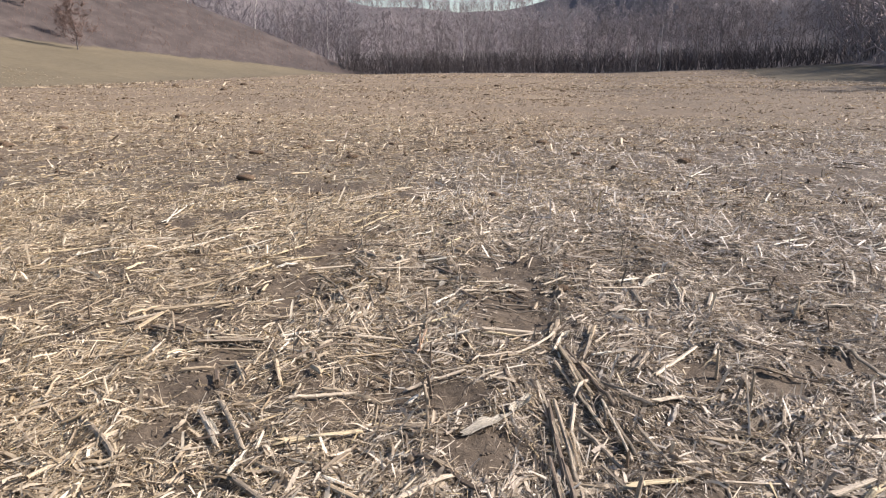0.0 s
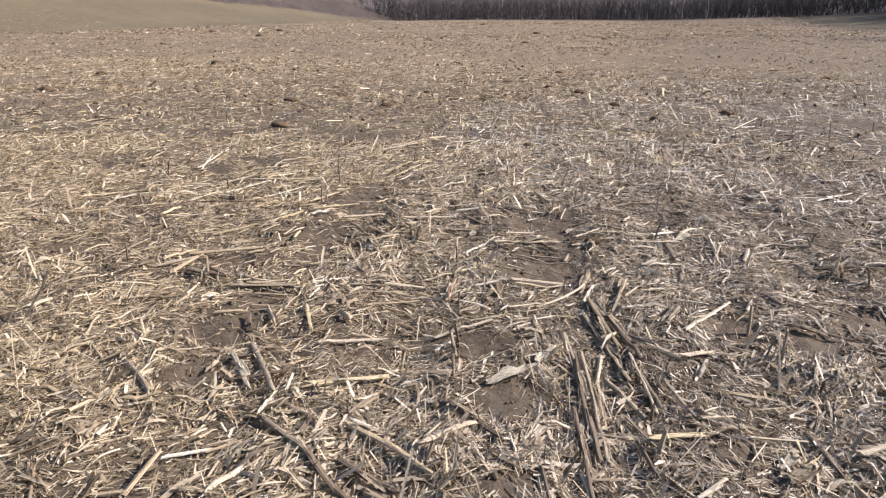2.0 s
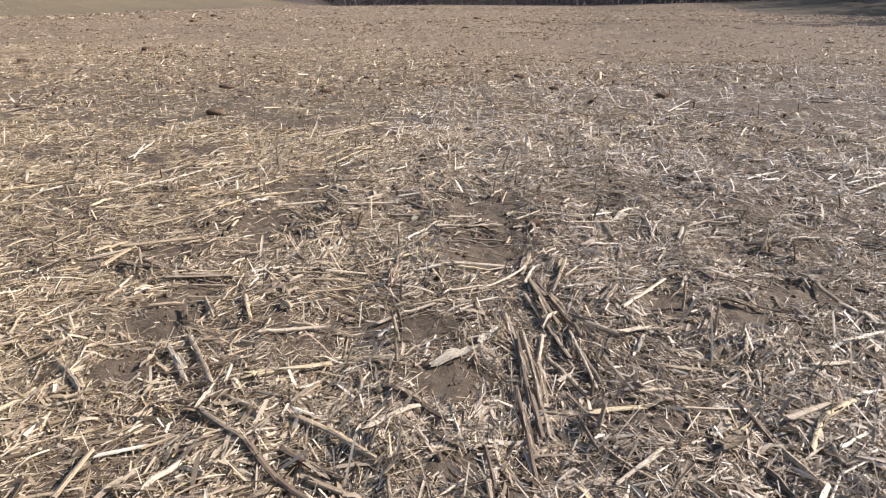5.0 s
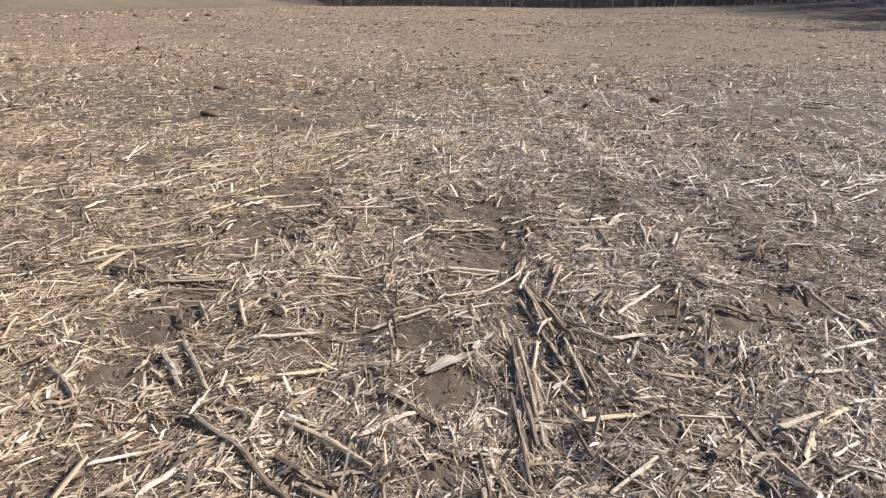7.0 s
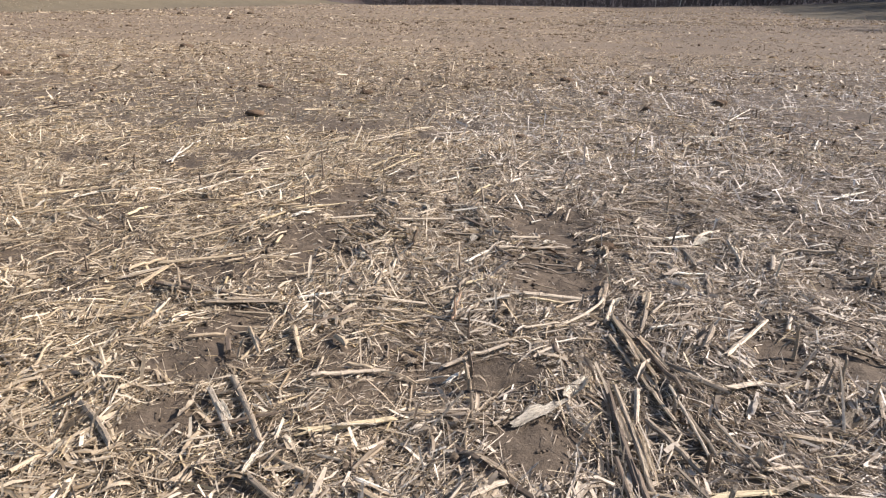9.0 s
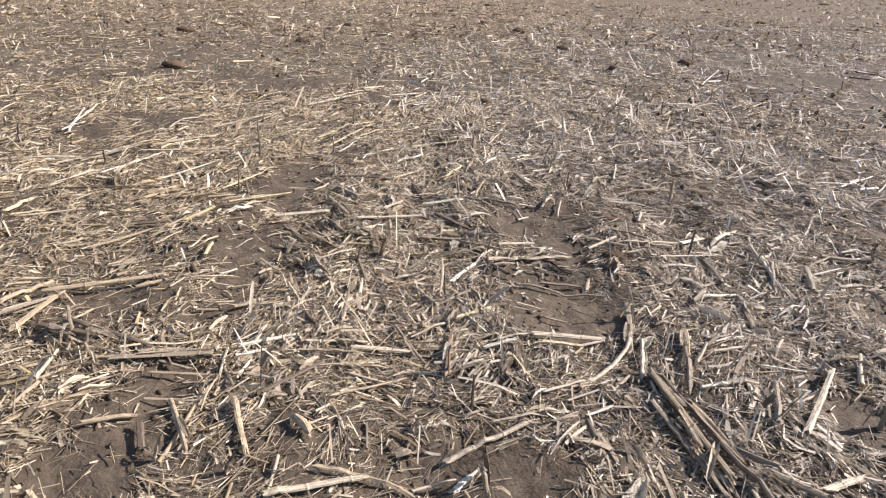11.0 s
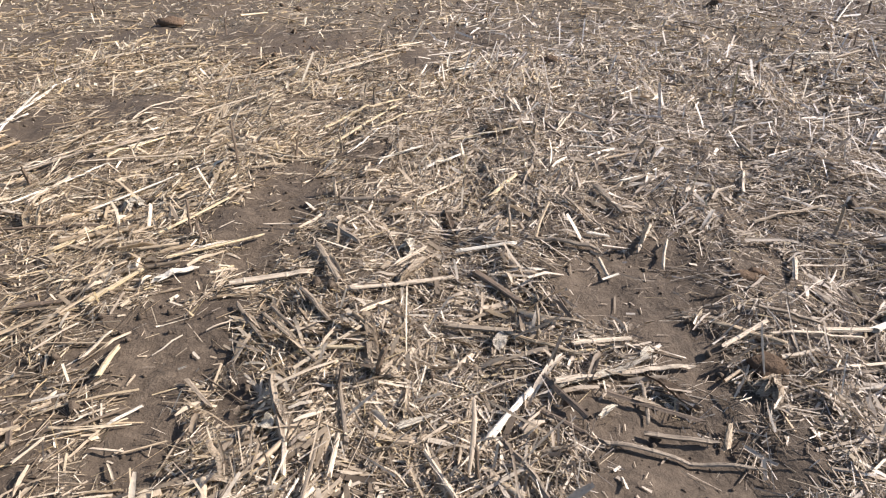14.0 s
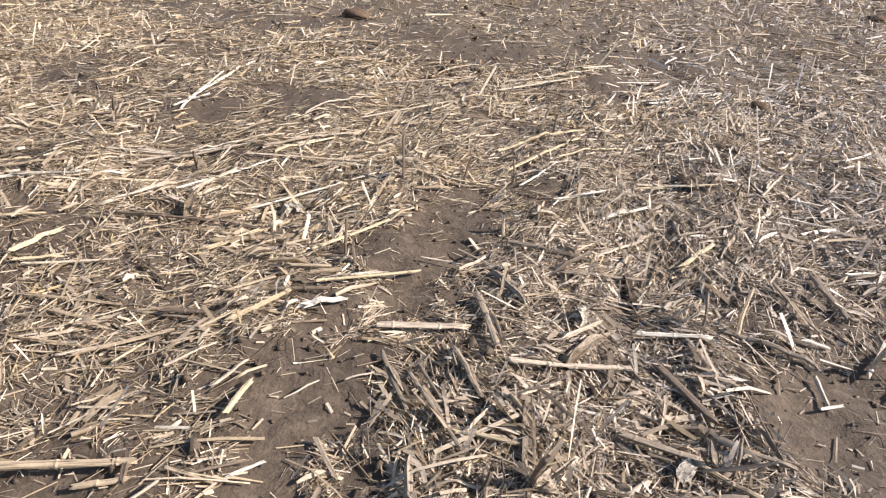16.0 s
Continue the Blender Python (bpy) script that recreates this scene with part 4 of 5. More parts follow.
fallen_stalk(1.11, 3.61, 1.33, 3.68, 0.027, "white")
husk(-0.32, 3.72, -0.22, 3.77, 0.049, "white")
husk(-0.29, 2.54, -0.21, 2.58, 0.043, "pale")
husk(0.18, 3.14, 0.19, 2.99, 0.057, "grey")
fallen_stalk(-0.54, 4.35, -0.38, 4.39, 0.023, "pale")
fallen_stalk(-0.38, 4.39, -0.19, 4.47, 0.023, "pale")
fallen_stalk(-0.50, 4.20, -0.39, 4.32, 0.020, "pale")
fallen_stalk(-0.64, 4.03, -0.45, 4.03, 0.020, "yellow")
husk(-0.46, 4.20, -0.39, 3.87, 0.050, "grey")
fallen_stalk(0.10, 3.95, 0.22, 3.76, 0.030, "dark")
husk(0.26, 3.79, 0.32, 3.84, 0.034, "white")
fallen_stalk(0.25, 3.69, 0.48, 3.66, 0.021, "grey")
fallen_stalk(0.48, 3.66, 0.67, 3.63, 0.017, "grey")
fallen_stalk(-0.05, 3.34, 0.10, 3.41, 0.022, "yellow")
fallen_stalk(-0.23, 3.63, -0.13, 3.45, 0.019, "pale")
fallen_stalk(0.33, 3.39, 0.43, 3.37, 0.015, "tan")
fallen_stalk(-0.02, 3.68, 0.09, 3.47, 0.023, "grey")
fallen_stalk(0.35, 3.29, 0.35, 3.23, 0.021, "pale")
fallen_stalk(1.08, 4.21, 1.25, 4.24, 0.025, "pale")
fallen_stalk(1.25, 4.24, 1.41, 4.33, 0.029, "white")
husk(1.40, 4.17, 1.53, 4.26, 0.069, "white")
fallen_stalk(1.31, 4.06, 1.31, 3.83, 0.032, "grey")
fallen_stalk(1.08, 3.78, 1.15, 3.67, 0.029, "grey")
fallen_stalk(-1.43, 4.21, -1.34, 4.44, 0.025, "yellow")
fallen_stalk(-1.24, 3.89, -1.24, 4.01, 0.024, "yellow")
fallen_stalk(-0.59, 3.54, -0.63, 3.72, 0.020, "pale")
fallen_stalk(-0.47, 3.53, -0.47, 3.67, 0.020, "pale")
fallen_stalk(-0.55, 3.41, -0.51, 3.49, 0.026, "pale")
fallen_stalk(1.15, 5.26, 1.29, 5.69, 0.020, "pale")
fallen_stalk(2.40, 7.76, 2.75, 7.88, 0.020, "white")
fallen_stalk(0.47, 5.29, 0.55, 5.04, 0.032, "grey")
fallen_stalk(0.31, 5.14, 0.43, 4.91, 0.019, "grey")
fallen_stalk(0.39, 4.52, 0.45, 4.55, 0.014, "white")
fallen_stalk(0.39, 4.66, 0.41, 4.54, 0.019, "pale")
fallen_stalk(-0.72, 4.35, -0.59, 4.18, 0.028, "grey")
fallen_stalk(-0.93, 4.27, -0.78, 4.07, 0.020, "grey")
fallen_stalk(-0.81, 4.26, -0.67, 4.10, 0.014, "grey")
fallen_stalk(-1.67, 3.96, -1.64, 4.05, 0.015, "yellow")
fallen_stalk(-1.34, 3.97, -1.29, 4.08, 0.014, "pale")
fallen_stalk(-1.66, 3.69, -1.55, 3.85, 0.010, "pale")
fallen_stalk(-1.51, 3.99, -1.42, 4.11, 0.011, "pale")
fallen_stalk(-1.84, 3.93, -1.70, 4.03, 0.014, "pale")
fallen_stalk(-2.40, 4.32, -2.36, 4.52, 0.029, "yellow")
fallen_stalk(-2.35, 4.27, -2.22, 4.37, 0.019, "yellow")
fallen_stalk(-2.39, 4.77, -2.26, 5.00, 0.025, "pale")
fallen_stalk(-2.77, 5.09, -2.44, 5.34, 0.021, "tan")
fallen_stalk(-2.44, 5.34, -2.07, 5.75, 0.013, "pale")
fallen_stalk(-1.97, 5.50, -1.83, 5.86, 0.019, "yellow")
fallen_stalk(-2.10, 4.99, -2.04, 5.25, 0.025, "pale")
fallen_stalk(-2.31, 4.71, -1.95, 4.81, 0.023, "dark")
fallen_stalk(-1.95, 4.81, -1.60, 4.87, 0.020, "dark")
husk(-2.00, 4.79, -2.09, 5.00, 0.053, "tan")
husk(-1.70, 5.05, -1.66, 5.13, 0.064, "white")
fallen_stalk(-1.42, 4.58, -1.28, 4.62, 0.019, "tan")
fallen_stalk(-1.55, 4.38, -1.44, 4.52, 0.017, "tan")
husk(-1.96, 4.44, -1.73, 4.35, 0.035, "grey")
husk(-1.93, 4.20, -1.82, 4.21, 0.044, "grey")
fallen_stalk(-1.68, 4.21, -1.54, 4.25, 0.023, "dark")
fallen_stalk(-2.80, 5.84, -2.76, 6.12, 0.018, "white")
fallen_stalk(-1.68, 5.47, -1.45, 5.78, 0.012, "pale")
fallen_stalk(-1.82, 6.21, -1.38, 6.59, 0.015, "pale")
fallen_stalk(-0.22, 7.24, -0.08, 7.35, 0.017, "white")
fallen_stalk(-0.03, 5.19, 0.10, 5.40, 0.025, "yellow")
husk(-0.30, 5.54, -0.23, 5.62, 0.043, "pale")
husk(-0.22, 5.30, -0.14, 5.47, 0.046, "pale")
fallen_stalk(-0.69, 5.08, -0.56, 5.07, 0.032, "grey")
fallen_stalk(-0.57, 5.06, -0.38, 5.07, 0.032, "dark")
fallen_stalk(-0.40, 4.54, -0.30, 4.67, 0.020, "pale")
husk(-0.37, 4.39, -0.32, 4.54, 0.043, "tan")
husk(-0.23, 5.05, -0.17, 4.76, 0.059, "dark")
husk(-0.16, 4.99, -0.12, 5.23, 0.042, "grey")
fallen_stalk(0.49, 6.08, 0.65, 6.10, 0.015, "white")
fallen_stalk(0.43, 5.86, 0.63, 5.82, 0.017, "white")
fallen_stalk(0.61, 7.02, 0.76, 6.99, 0.017, "white")
fallen_stalk(0.82, 6.61, 1.01, 6.85, 0.020, "white")
fallen_stalk(0.27, 6.22, 0.38, 5.99, 0.018, "dark")
fallen_stalk(0.36, 6.05, 0.48, 6.32, 0.020, "pale")
fallen_stalk(0.61, 5.37, 0.77, 5.45, 0.017, "white")
husk(-0.03, 6.13, 0.09, 5.90, 0.096, "grey")
fallen_stalk(0.15, 4.23, 0.26, 4.21, 0.024, "grey")
fallen_stalk(-1.39, 3.68, -1.34, 3.59, 0.022, "dark")
husk(-0.79, 3.77, -0.79, 3.81, 0.024, "grey")
fallen_stalk(-0.99, 4.12, -0.92, 4.18, 0.010, "pale")
fallen_stalk(-1.00, 4.86, -0.82, 4.88, 0.010, "pale")
fallen_stalk(-0.91, 4.99, -0.81, 4.94, 0.010, "pale")
fallen_stalk(-1.63, 3.27, -1.22, 3.07, 0.032, "dark")
fallen_stalk(-1.35, 2.99, -1.00, 3.06, 0.031, "grey")
fallen_stalk(-1.55, 2.89, -1.57, 3.08, 0.028, "pale")
fallen_stalk(-1.02, 2.21, -0.85, 1.94, 0.032, "pale")
fallen_stalk(-0.97, 2.32, -0.73, 1.90, 0.032, "grey")
fallen_stalk(-0.60, 1.95, -0.30, 2.10, 0.032, "yellow")
husk(-0.74, 1.74, -0.71, 1.90, 0.038, "white")
husk(-0.68, 1.76, -0.54, 1.80, 0.037, "pale")
husk(-1.07, 2.04, -1.05, 2.14, 0.049, "pale")
fallen_stalk(-1.44, 2.06, -1.23, 1.85, 0.032, "grey")
fallen_stalk(-0.72, 1.73, -0.49, 1.54, 0.032, "grey")
fallen_stalk(-0.49, 1.54, -0.35, 1.37, 0.032, "dark")
fallen_stalk(-0.36, 1.70, -0.22, 1.61, 0.030, "tan")
fallen_stalk(-0.22, 1.61, -0.04, 1.46, 0.032, "tan")
fallen_stalk(-0.38, 1.75, -0.26, 1.71, 0.018, "white")
fallen_stalk(-0.65, 2.33, -0.38, 2.42, 0.025, "pale")
fallen_stalk(-0.05, 1.92, 0.20, 1.67, 0.032, "dark")
fallen_stalk(-0.08, 1.60, 0.10, 1.73, 0.030, "pale")
fallen_stalk(-0.36, 1.51, -0.13, 1.37, 0.032, "dark")
fallen_stalk(-0.98, 1.47, -0.85, 1.55, 0.021, "white")
fallen_stalk(-1.02, 1.27, -1.01, 1.50, 0.025, "tan")
fallen_stalk(-0.76, 1.31, -0.69, 1.45, 0.032, "pale")
fallen_stalk(-0.69, 1.43, -0.60, 1.38, 0.029, "pale")
husk(-0.48, 1.31, -0.40, 1.37, 0.041, "pale")
husk(-0.43, 1.28, -0.30, 1.34, 0.036, "pale")
fallen_stalk(-0.26, 2.15, 0.06, 2.14, 0.023, "grey")
fallen_stalk(-0.13, 2.52, 0.15, 2.67, 0.029, "pale")
fallen_stalk(-0.11, 2.40, -0.04, 2.46, 0.025, "white")
husk(0.14, 2.08, 0.36, 2.25, 0.063, "white")
husk(0.36, 2.25, 0.47, 2.42, 0.091, "white")
fallen_stalk(0.76, 1.76, 0.96, 1.79, 0.032, "yellow")
husk(0.96, 1.79, 1.14, 1.84, 0.044, "pale")
fallen_stalk(0.56, 1.77, 0.67, 1.74, 0.021, "tan")
fallen_stalk(1.11, 1.77, 1.34, 1.80, 0.017, "pale")
fallen_stalk(0.62, 2.81, 0.75, 2.16, 0.032, "grey")
fallen_stalk(0.70, 2.96, 0.82, 2.32, 0.032, "dark")
fallen_stalk(0.65, 2.37, 0.61, 2.16, 0.024, "pale")
fallen_stalk(0.53, 2.37, 0.53, 1.81, 0.032, "dark")
fallen_stalk(0.54, 1.89, 0.55, 1.60, 0.032, "dark")
fallen_stalk(0.65, 2.16, 0.77, 1.89, 0.032, "grey")
fallen_stalk(1.35, 1.83, 1.39, 1.61, 0.032, "dark")
fallen_stalk(1.39, 1.61, 1.42, 1.40, 0.032, "tan")
fallen_stalk(1.29, 1.48, 1.32, 1.31, 0.032, "dark")
husk(1.17, 1.61, 1.26, 1.70, 0.069, "white")
husk(1.17, 1.53, 1.32, 1.65, 0.094, "grey")
fallen_stalk(1.50, 1.72, 1.66, 1.78, 0.032, "pale")
fallen_stalk(1.49, 1.55, 1.59, 1.69, 0.032, "yellow")
fallen_stalk(1.59, 1.69, 1.80, 1.84, 0.032, "yellow")
fallen_stalk(2.25, 3.18, 2.24, 2.72, 0.032, "grey")
fallen_stalk(2.24, 2.72, 2.27, 2.47, 0.032, "pale")
fallen_stalk(1.62, 2.77, 1.89, 2.65, 0.026, "dark")
fallen_stalk(1.08, 2.62, 1.41, 3.02, 0.032, "pale")
fallen_stalk(1.02, 2.38, 1.17, 2.44, 0.032, "pale")
fallen_stalk(1.15, 2.10, 1.25, 2.09, 0.030, "tan")
fallen_stalk(1.79, 2.12, 1.99, 2.17, 0.026, "pale")
fallen_stalk(1.96, 2.30, 2.26, 2.43, 0.029, "white")
fallen_stalk(1.56, 2.29, 1.85, 2.40, 0.017, "pale")
husk(1.38, 2.18, 1.51, 2.29, 0.095, "grey")
husk(0.39, 1.44, 0.49, 1.66, 0.058, "tan")
fallen_stalk(0.75, 1.33, 0.94, 1.48, 0.019, "pale")
fallen_stalk(1.59, 1.54, 1.72, 1.62, 0.017, "white")
fallen_stalk(-2.74, 5.81, -2.96, 6.58, 0.020, "white")
fallen_stalk(-2.82, 6.04, -2.91, 6.89, 0.020, "white")
fallen_stalk(-3.79, 6.75, -3.55, 6.90, 0.020, "pale")
fallen_stalk(-1.94, 3.37, -1.81, 3.58, 0.031, "tan")
fallen_stalk(-1.78, 3.48, -1.36, 3.65, 0.032, "tan")
fallen_stalk(-1.26, 4.37, -1.15, 4.46, 0.032, "white")
fallen_stalk(-0.98, 4.40, -0.72, 4.48, 0.032, "pale")
fallen_stalk(-0.81, 5.82, -0.57, 6.03, 0.020, "pale")
fallen_stalk(-0.38, 7.16, -0.10, 7.39, 0.020, "white")
fallen_stalk(-1.18, 7.03, -0.73, 7.51, 0.020, "pale")
fallen_stalk(0.27, 3.21, 0.55, 3.22, 0.032, "pale")
fallen_stalk(1.44, 4.27, 1.64, 4.42, 0.032, "pale")
fallen_stalk(1.63, 4.21, 1.57, 3.78, 0.028, "pale")
fallen_stalk(2.85, 5.37, 3.23, 5.60, 0.020, "white")
fallen_stalk(3.67, 5.36, 4.25, 5.54, 0.020, "white")
fallen_stalk(3.59, 4.96, 3.91, 5.13, 0.032, "white")
fallen_stalk(2.14, 3.68, 2.35, 3.65, 0.032, "dark")
fallen_stalk(2.44, 3.69, 2.63, 3.70, 0.032, "pale")
fallen_stalk(3.56, 7.25, 3.85, 7.80, 0.020, "white")
fallen_stalk(4.03, 9.99, 4.73, 10.55, 0.020, "white")
fallen_stalk(3.26, 9.01, 3.96, 10.16, 0.020, "white")
fallen_stalk(4.61, 8.37, 4.84, 8.40, 0.020, "white")
husk(-0.80, 3.50, -0.68, 3.51, 0.031, "pale")
fallen_stalk(-0.89, 3.05, -0.80, 3.09, 0.018, "white")
fallen_stalk(-0.67, 3.08, -0.46, 3.07, 0.019, "tan")
fallen_stalk(-0.46, 3.10, -0.26, 3.11, 0.025, "pale")
fallen_stalk(-0.63, 2.98, -0.33, 3.01, 0.013, "tan")
fallen_stalk(-0.51, 2.80, -0.26, 2.95, 0.018, "tan")
fallen_stalk(-0.31, 3.28, -0.19, 3.05, 0.019, "grey")
fallen_stalk(-0.08, 3.22, -0.11, 2.98, 0.023, "rust")
fallen_stalk(-0.77, 3.11, -0.65, 2.98, 0.015, "dark")
fallen_stalk(-0.83, 3.25, -0.85, 3.12, 0.016, "pale")
fallen_stalk(-0.95, 3.12, -0.93, 2.92, 0.016, "pale")
fallen_stalk(-0.94, 3.00, -0.87, 2.87, 0.017, "grey")
husk(-1.16, 3.13, -1.15, 3.22, 0.039, "grey")
husk(-0.74, 2.79, -0.67, 2.81, 0.039, "pale")
fallen_stalk(-0.67, 2.93, -0.65, 2.81, 0.022, "grey")
fallen_stalk(-1.43, 3.55, -1.33, 3.60, 0.023, "tan")
fallen_stalk(-1.17, 2.94, -0.95, 2.93, 0.020, "tan")
fallen_stalk(-0.89, 3.41, -0.79, 3.45, 0.018, "tan")
fallen_stalk(-1.17, 3.01, -1.05, 2.98, 0.020, "grey")
husk(0.15, 3.07, 0.10, 2.95, 0.037, "grey")
fallen_stalk(0.26, 3.15, 0.44, 3.18, 0.028, "yellow")
fallen_stalk(0.44, 3.18, 0.55, 3.22, 0.019, "pale")
fallen_stalk(0.05, 3.12, 0.16, 3.15, 0.020, "white")
fallen_stalk(0.08, 3.19, 0.26, 3.22, 0.014, "pale")
fallen_stalk(0.72, 3.45, 0.65, 3.17, 0.032, "grey")
fallen_stalk(0.72, 3.23, 0.63, 2.96, 0.021, "pale")
fallen_stalk(0.91, 3.29, 0.84, 3.06, 0.031, "tan")
fallen_stalk(0.84, 3.06, 0.78, 2.87, 0.029, "grey")
fallen_stalk(0.67, 2.96, 0.72, 2.77, 0.032, "grey")
fallen_stalk(1.33, 3.67, 1.24, 3.34, 0.032, "grey")
husk(1.23, 3.38, 1.41, 3.41, 0.057, "grey")
fallen_stalk(1.12, 2.90, 1.01, 2.68, 0.032, "grey")
fallen_stalk(1.83, 3.99, 1.71, 3.70, 0.031, "pale")
fallen_stalk(1.65, 4.00, 1.53, 3.70, 0.024, "pale")
fallen_stalk(0.37, 2.73, 0.47, 2.78, 0.014, "white")
fallen_stalk(0.47, 2.78, 0.60, 2.79, 0.013, "tan")
fallen_stalk(0.83, 2.88, 0.93, 2.90, 0.019, "white")
fallen_stalk(0.86, 3.03, 0.96, 3.17, 0.018, "pale")
husk(0.71, 3.19, 0.76, 3.24, 0.053, "white")
fallen_stalk(0.34, 2.96, 0.37, 3.06, 0.012, "pale")
husk(0.25, 2.73, 0.31, 2.74, 0.024, "white")
fallen_stalk(0.97, 3.11, 1.17, 3.17, 0.014, "pale")
fallen_stalk(1.24, 3.14, 1.36, 3.29, 0.015, "pale")
fallen_stalk(-0.20, 4.19, 0.01, 4.16, 0.032, "grey")
fallen_stalk(0.01, 4.15, 0.23, 4.04, 0.024, "tan")
fallen_stalk(-0.17, 4.67, 0.06, 4.70, 0.022, "white")
fallen_stalk(0.11, 4.52, 0.16, 4.53, 0.019, "white")
fallen_stalk(0.38, 4.84, 0.46, 4.84, 0.021, "white")
fallen_stalk(0.13, 4.79, 0.40, 4.72, 0.032, "grey")
fallen_stalk(-0.09, 4.51, 0.06, 4.34, 0.032, "dark")
fallen_stalk(0.15, 3.91, 0.27, 3.95, 0.031, "pale")
fallen_stalk(-0.06, 3.69, 0.07, 3.89, 0.025, "white")
husk(0.43, 4.05, 0.48, 4.10, 0.038, "white")
fallen_stalk(0.37, 3.99, 0.59, 4.03, 0.019, "pale")
husk(0.44, 3.97, 0.56, 3.84, 0.072, "dark")
fallen_stalk(0.71, 4.12, 0.87, 4.22, 0.021, "pale")
fallen_stalk(0.86, 4.30, 1.06, 4.23, 0.024, "grey")
fallen_stalk(0.41, 3.95, 0.40, 3.79, 0.016, "grey")
fallen_stalk(0.39, 3.74, 0.57, 3.72, 0.023, "grey")
fallen_stalk(0.60, 3.72, 0.62, 3.77, 0.027, "tan")
fallen_stalk(0.56, 4.74, 0.66, 4.96, 0.022, "pale")
fallen_stalk(0.64, 4.64, 0.69, 4.80, 0.016, "pale")
fallen_stalk(1.17, 4.71, 1.10, 4.53, 0.022, "pale")
husk(-0.03, 4.08, 0.01, 4.16, 0.053, "white")
fallen_stalk(-0.72, 4.66, -0.59, 4.39, 0.032, "grey")
fallen_stalk(-0.72, 4.83, -0.56, 4.68, 0.032, "grey")
fallen_stalk(-0.82, 4.21, -0.59, 3.97, 0.018, "grey")
fallen_stalk(-0.97, 3.89, -0.88, 3.81, 0.020, "grey")
fallen_stalk(-0.71, 3.89, -0.62, 3.65, 0.029, "grey")
husk(-0.70, 3.73, -0.66, 3.70, 0.061, "white")
fallen_stalk(-1.12, 3.70, -1.07, 3.78, 0.012, "white")
fallen_stalk(-1.12, 3.60, -1.05, 3.61, 0.011, "pale")
fallen_stalk(-1.28, 3.67, -1.15, 3.67, 0.012, "tan")
fallen_stalk(-1.29, 3.53, -1.26, 3.62, 0.012, "pale")
fallen_stalk(-1.79, 4.60, -1.67, 4.81, 0.026, "yellow")
for x, y, h, d, tone in ((0.77, 1.68, 0.10, 0.026, "grey"), (0.98, 1.97, 0.07, 0.022, "pale"), (0.79, 1.91, 0.08, 0.024, "dark"), (1.70, 3.62, 0.13, 0.022, "pale"),
                         (-0.10, 3.00, 0.12, 0.016, "rust"), (-0.40, 3.93, 0.10, 0.026, "dark"), (-1.29, 5.46, 0.20, 0.018, "dark"), (0.58, 4.78, 0.12, 0.02, "pale"),
                         (-1.98, 4.83, 0.09, 0.026, "tan"), (-0.51, 3.87, 0.07, 0.02, "dark"), (0.11, 4.15, 0.12, 0.015, "grey"), (-1.04, 5.63, 0.12, 0.018, "dark"),
                         (0.23, 5.92, 0.1, 0.02, "grey"), (-2.16, 3.37, 0.09, 0.018, "dark"), (-1.02, 2.50, 0.08, 0.018, "grey"), (-1.28, 4.77, 0.14, 0.014, "dark"),
                         (-1.21, 4.70, 0.08, 0.02, "dark"), (-2.72, 4.61, 0.1, 0.02, "grey")):
    stub(x, y, h, d, tone, (random.uniform(-0.03, 0.03), random.uniform(-0.03, 0.03)))
for x, y, s in ((-8.14, 19.16, 0.16), (-2.88, 12.19, 0.10), (-1.80, 10.95, 0.09), (-8.68, 12.22, 0.14), (1.65, 13.14, 0.16), (2.08, 11.55, 0.12), (2.39, 9.75, 0.10),
                (3.67, 10.62, 0.15), (1.10, 14.19, 0.13), (-23.0, 53.9, 0.26), (-16.0, 45.0, 0.2), (-18.3, 56.3, 0.24), (-1.73, 3.24, 0.035), (0.98, 4.58, 0.035),
                (0.06, 7.13, 0.05), (0.48, 7.52, 0.07), (2.6, 57.6, 0.22), (0.91, 4.53, 0.05), (0.82, 4.03, 0.06)):
    clod(x, y, (0.62 if 9 < y < 15 and x > 0 else 0.85) * s)

for x, y, s, tone in ((0.79, 3.92, 0.075, "pale"), (-0.36, 4.68, 0.07, "white"), (1.36, 4.33, 0.07, "white"), (-0.72, 3.69, 0.05, "pale"), (-1.66, 5.06, 0.08, "white"), (-1.16, 4.66, 0.05, "tan")):
    husk_clump(x, y, s, tone)

# the rest of the single stalks, husks and stubs, strewn at random over the nearest stretch
strew = random.Random(12)
for tone_set, n, kind in ((("grey", "pale", "tan", "grey", "dark", "tan"), 45, fallen_stalk), (("pale", "white", "grey", "pale"), 50, husk)):
    for k in range(n):
        y = 1.5 + 5.2 * strew.random() ** 0.9
        x = strew.uniform(-1, 1) * (0.62 * (y + 0.5) + 0.3)
        if float(cover(np.array(x), np.array(y))) < 0.62:
            continue
        a = float(headings(np.array([[x, y]]))[0])
        h = strew.uniform(0.07, 0.2) if kind is fallen_stalk else strew.uniform(0.05, 0.13)
        w = strew.uniform(0.013, 0.025) if kind is fallen_stalk else strew.uniform(0.018, 0.045)
        kind(x - math.cos(a) * h, y - math.sin(a) * h, x + math.cos(a) * h, y + math.sin(a) * h, w, strew.choice(tone_set))
for k in range(30):
    y = 4.4 + 3.2 * strew.random()
    x = strew.uniform(-3.6, 0.1)
    a, h = 0.82 + strew.gauss(0, 0.2), strew.uniform(0.12, 0.33)
    (husk if k % 4 == 0 else fallen_stalk)(x - math.cos(a) * h, y - math.sin(a) * h, x + math.cos(a) * h, y + math.sin(a) * h, strew.uniform(0.012, 0.024), strew.choice(("pale", "tan", "yellow", "pale", "white")))
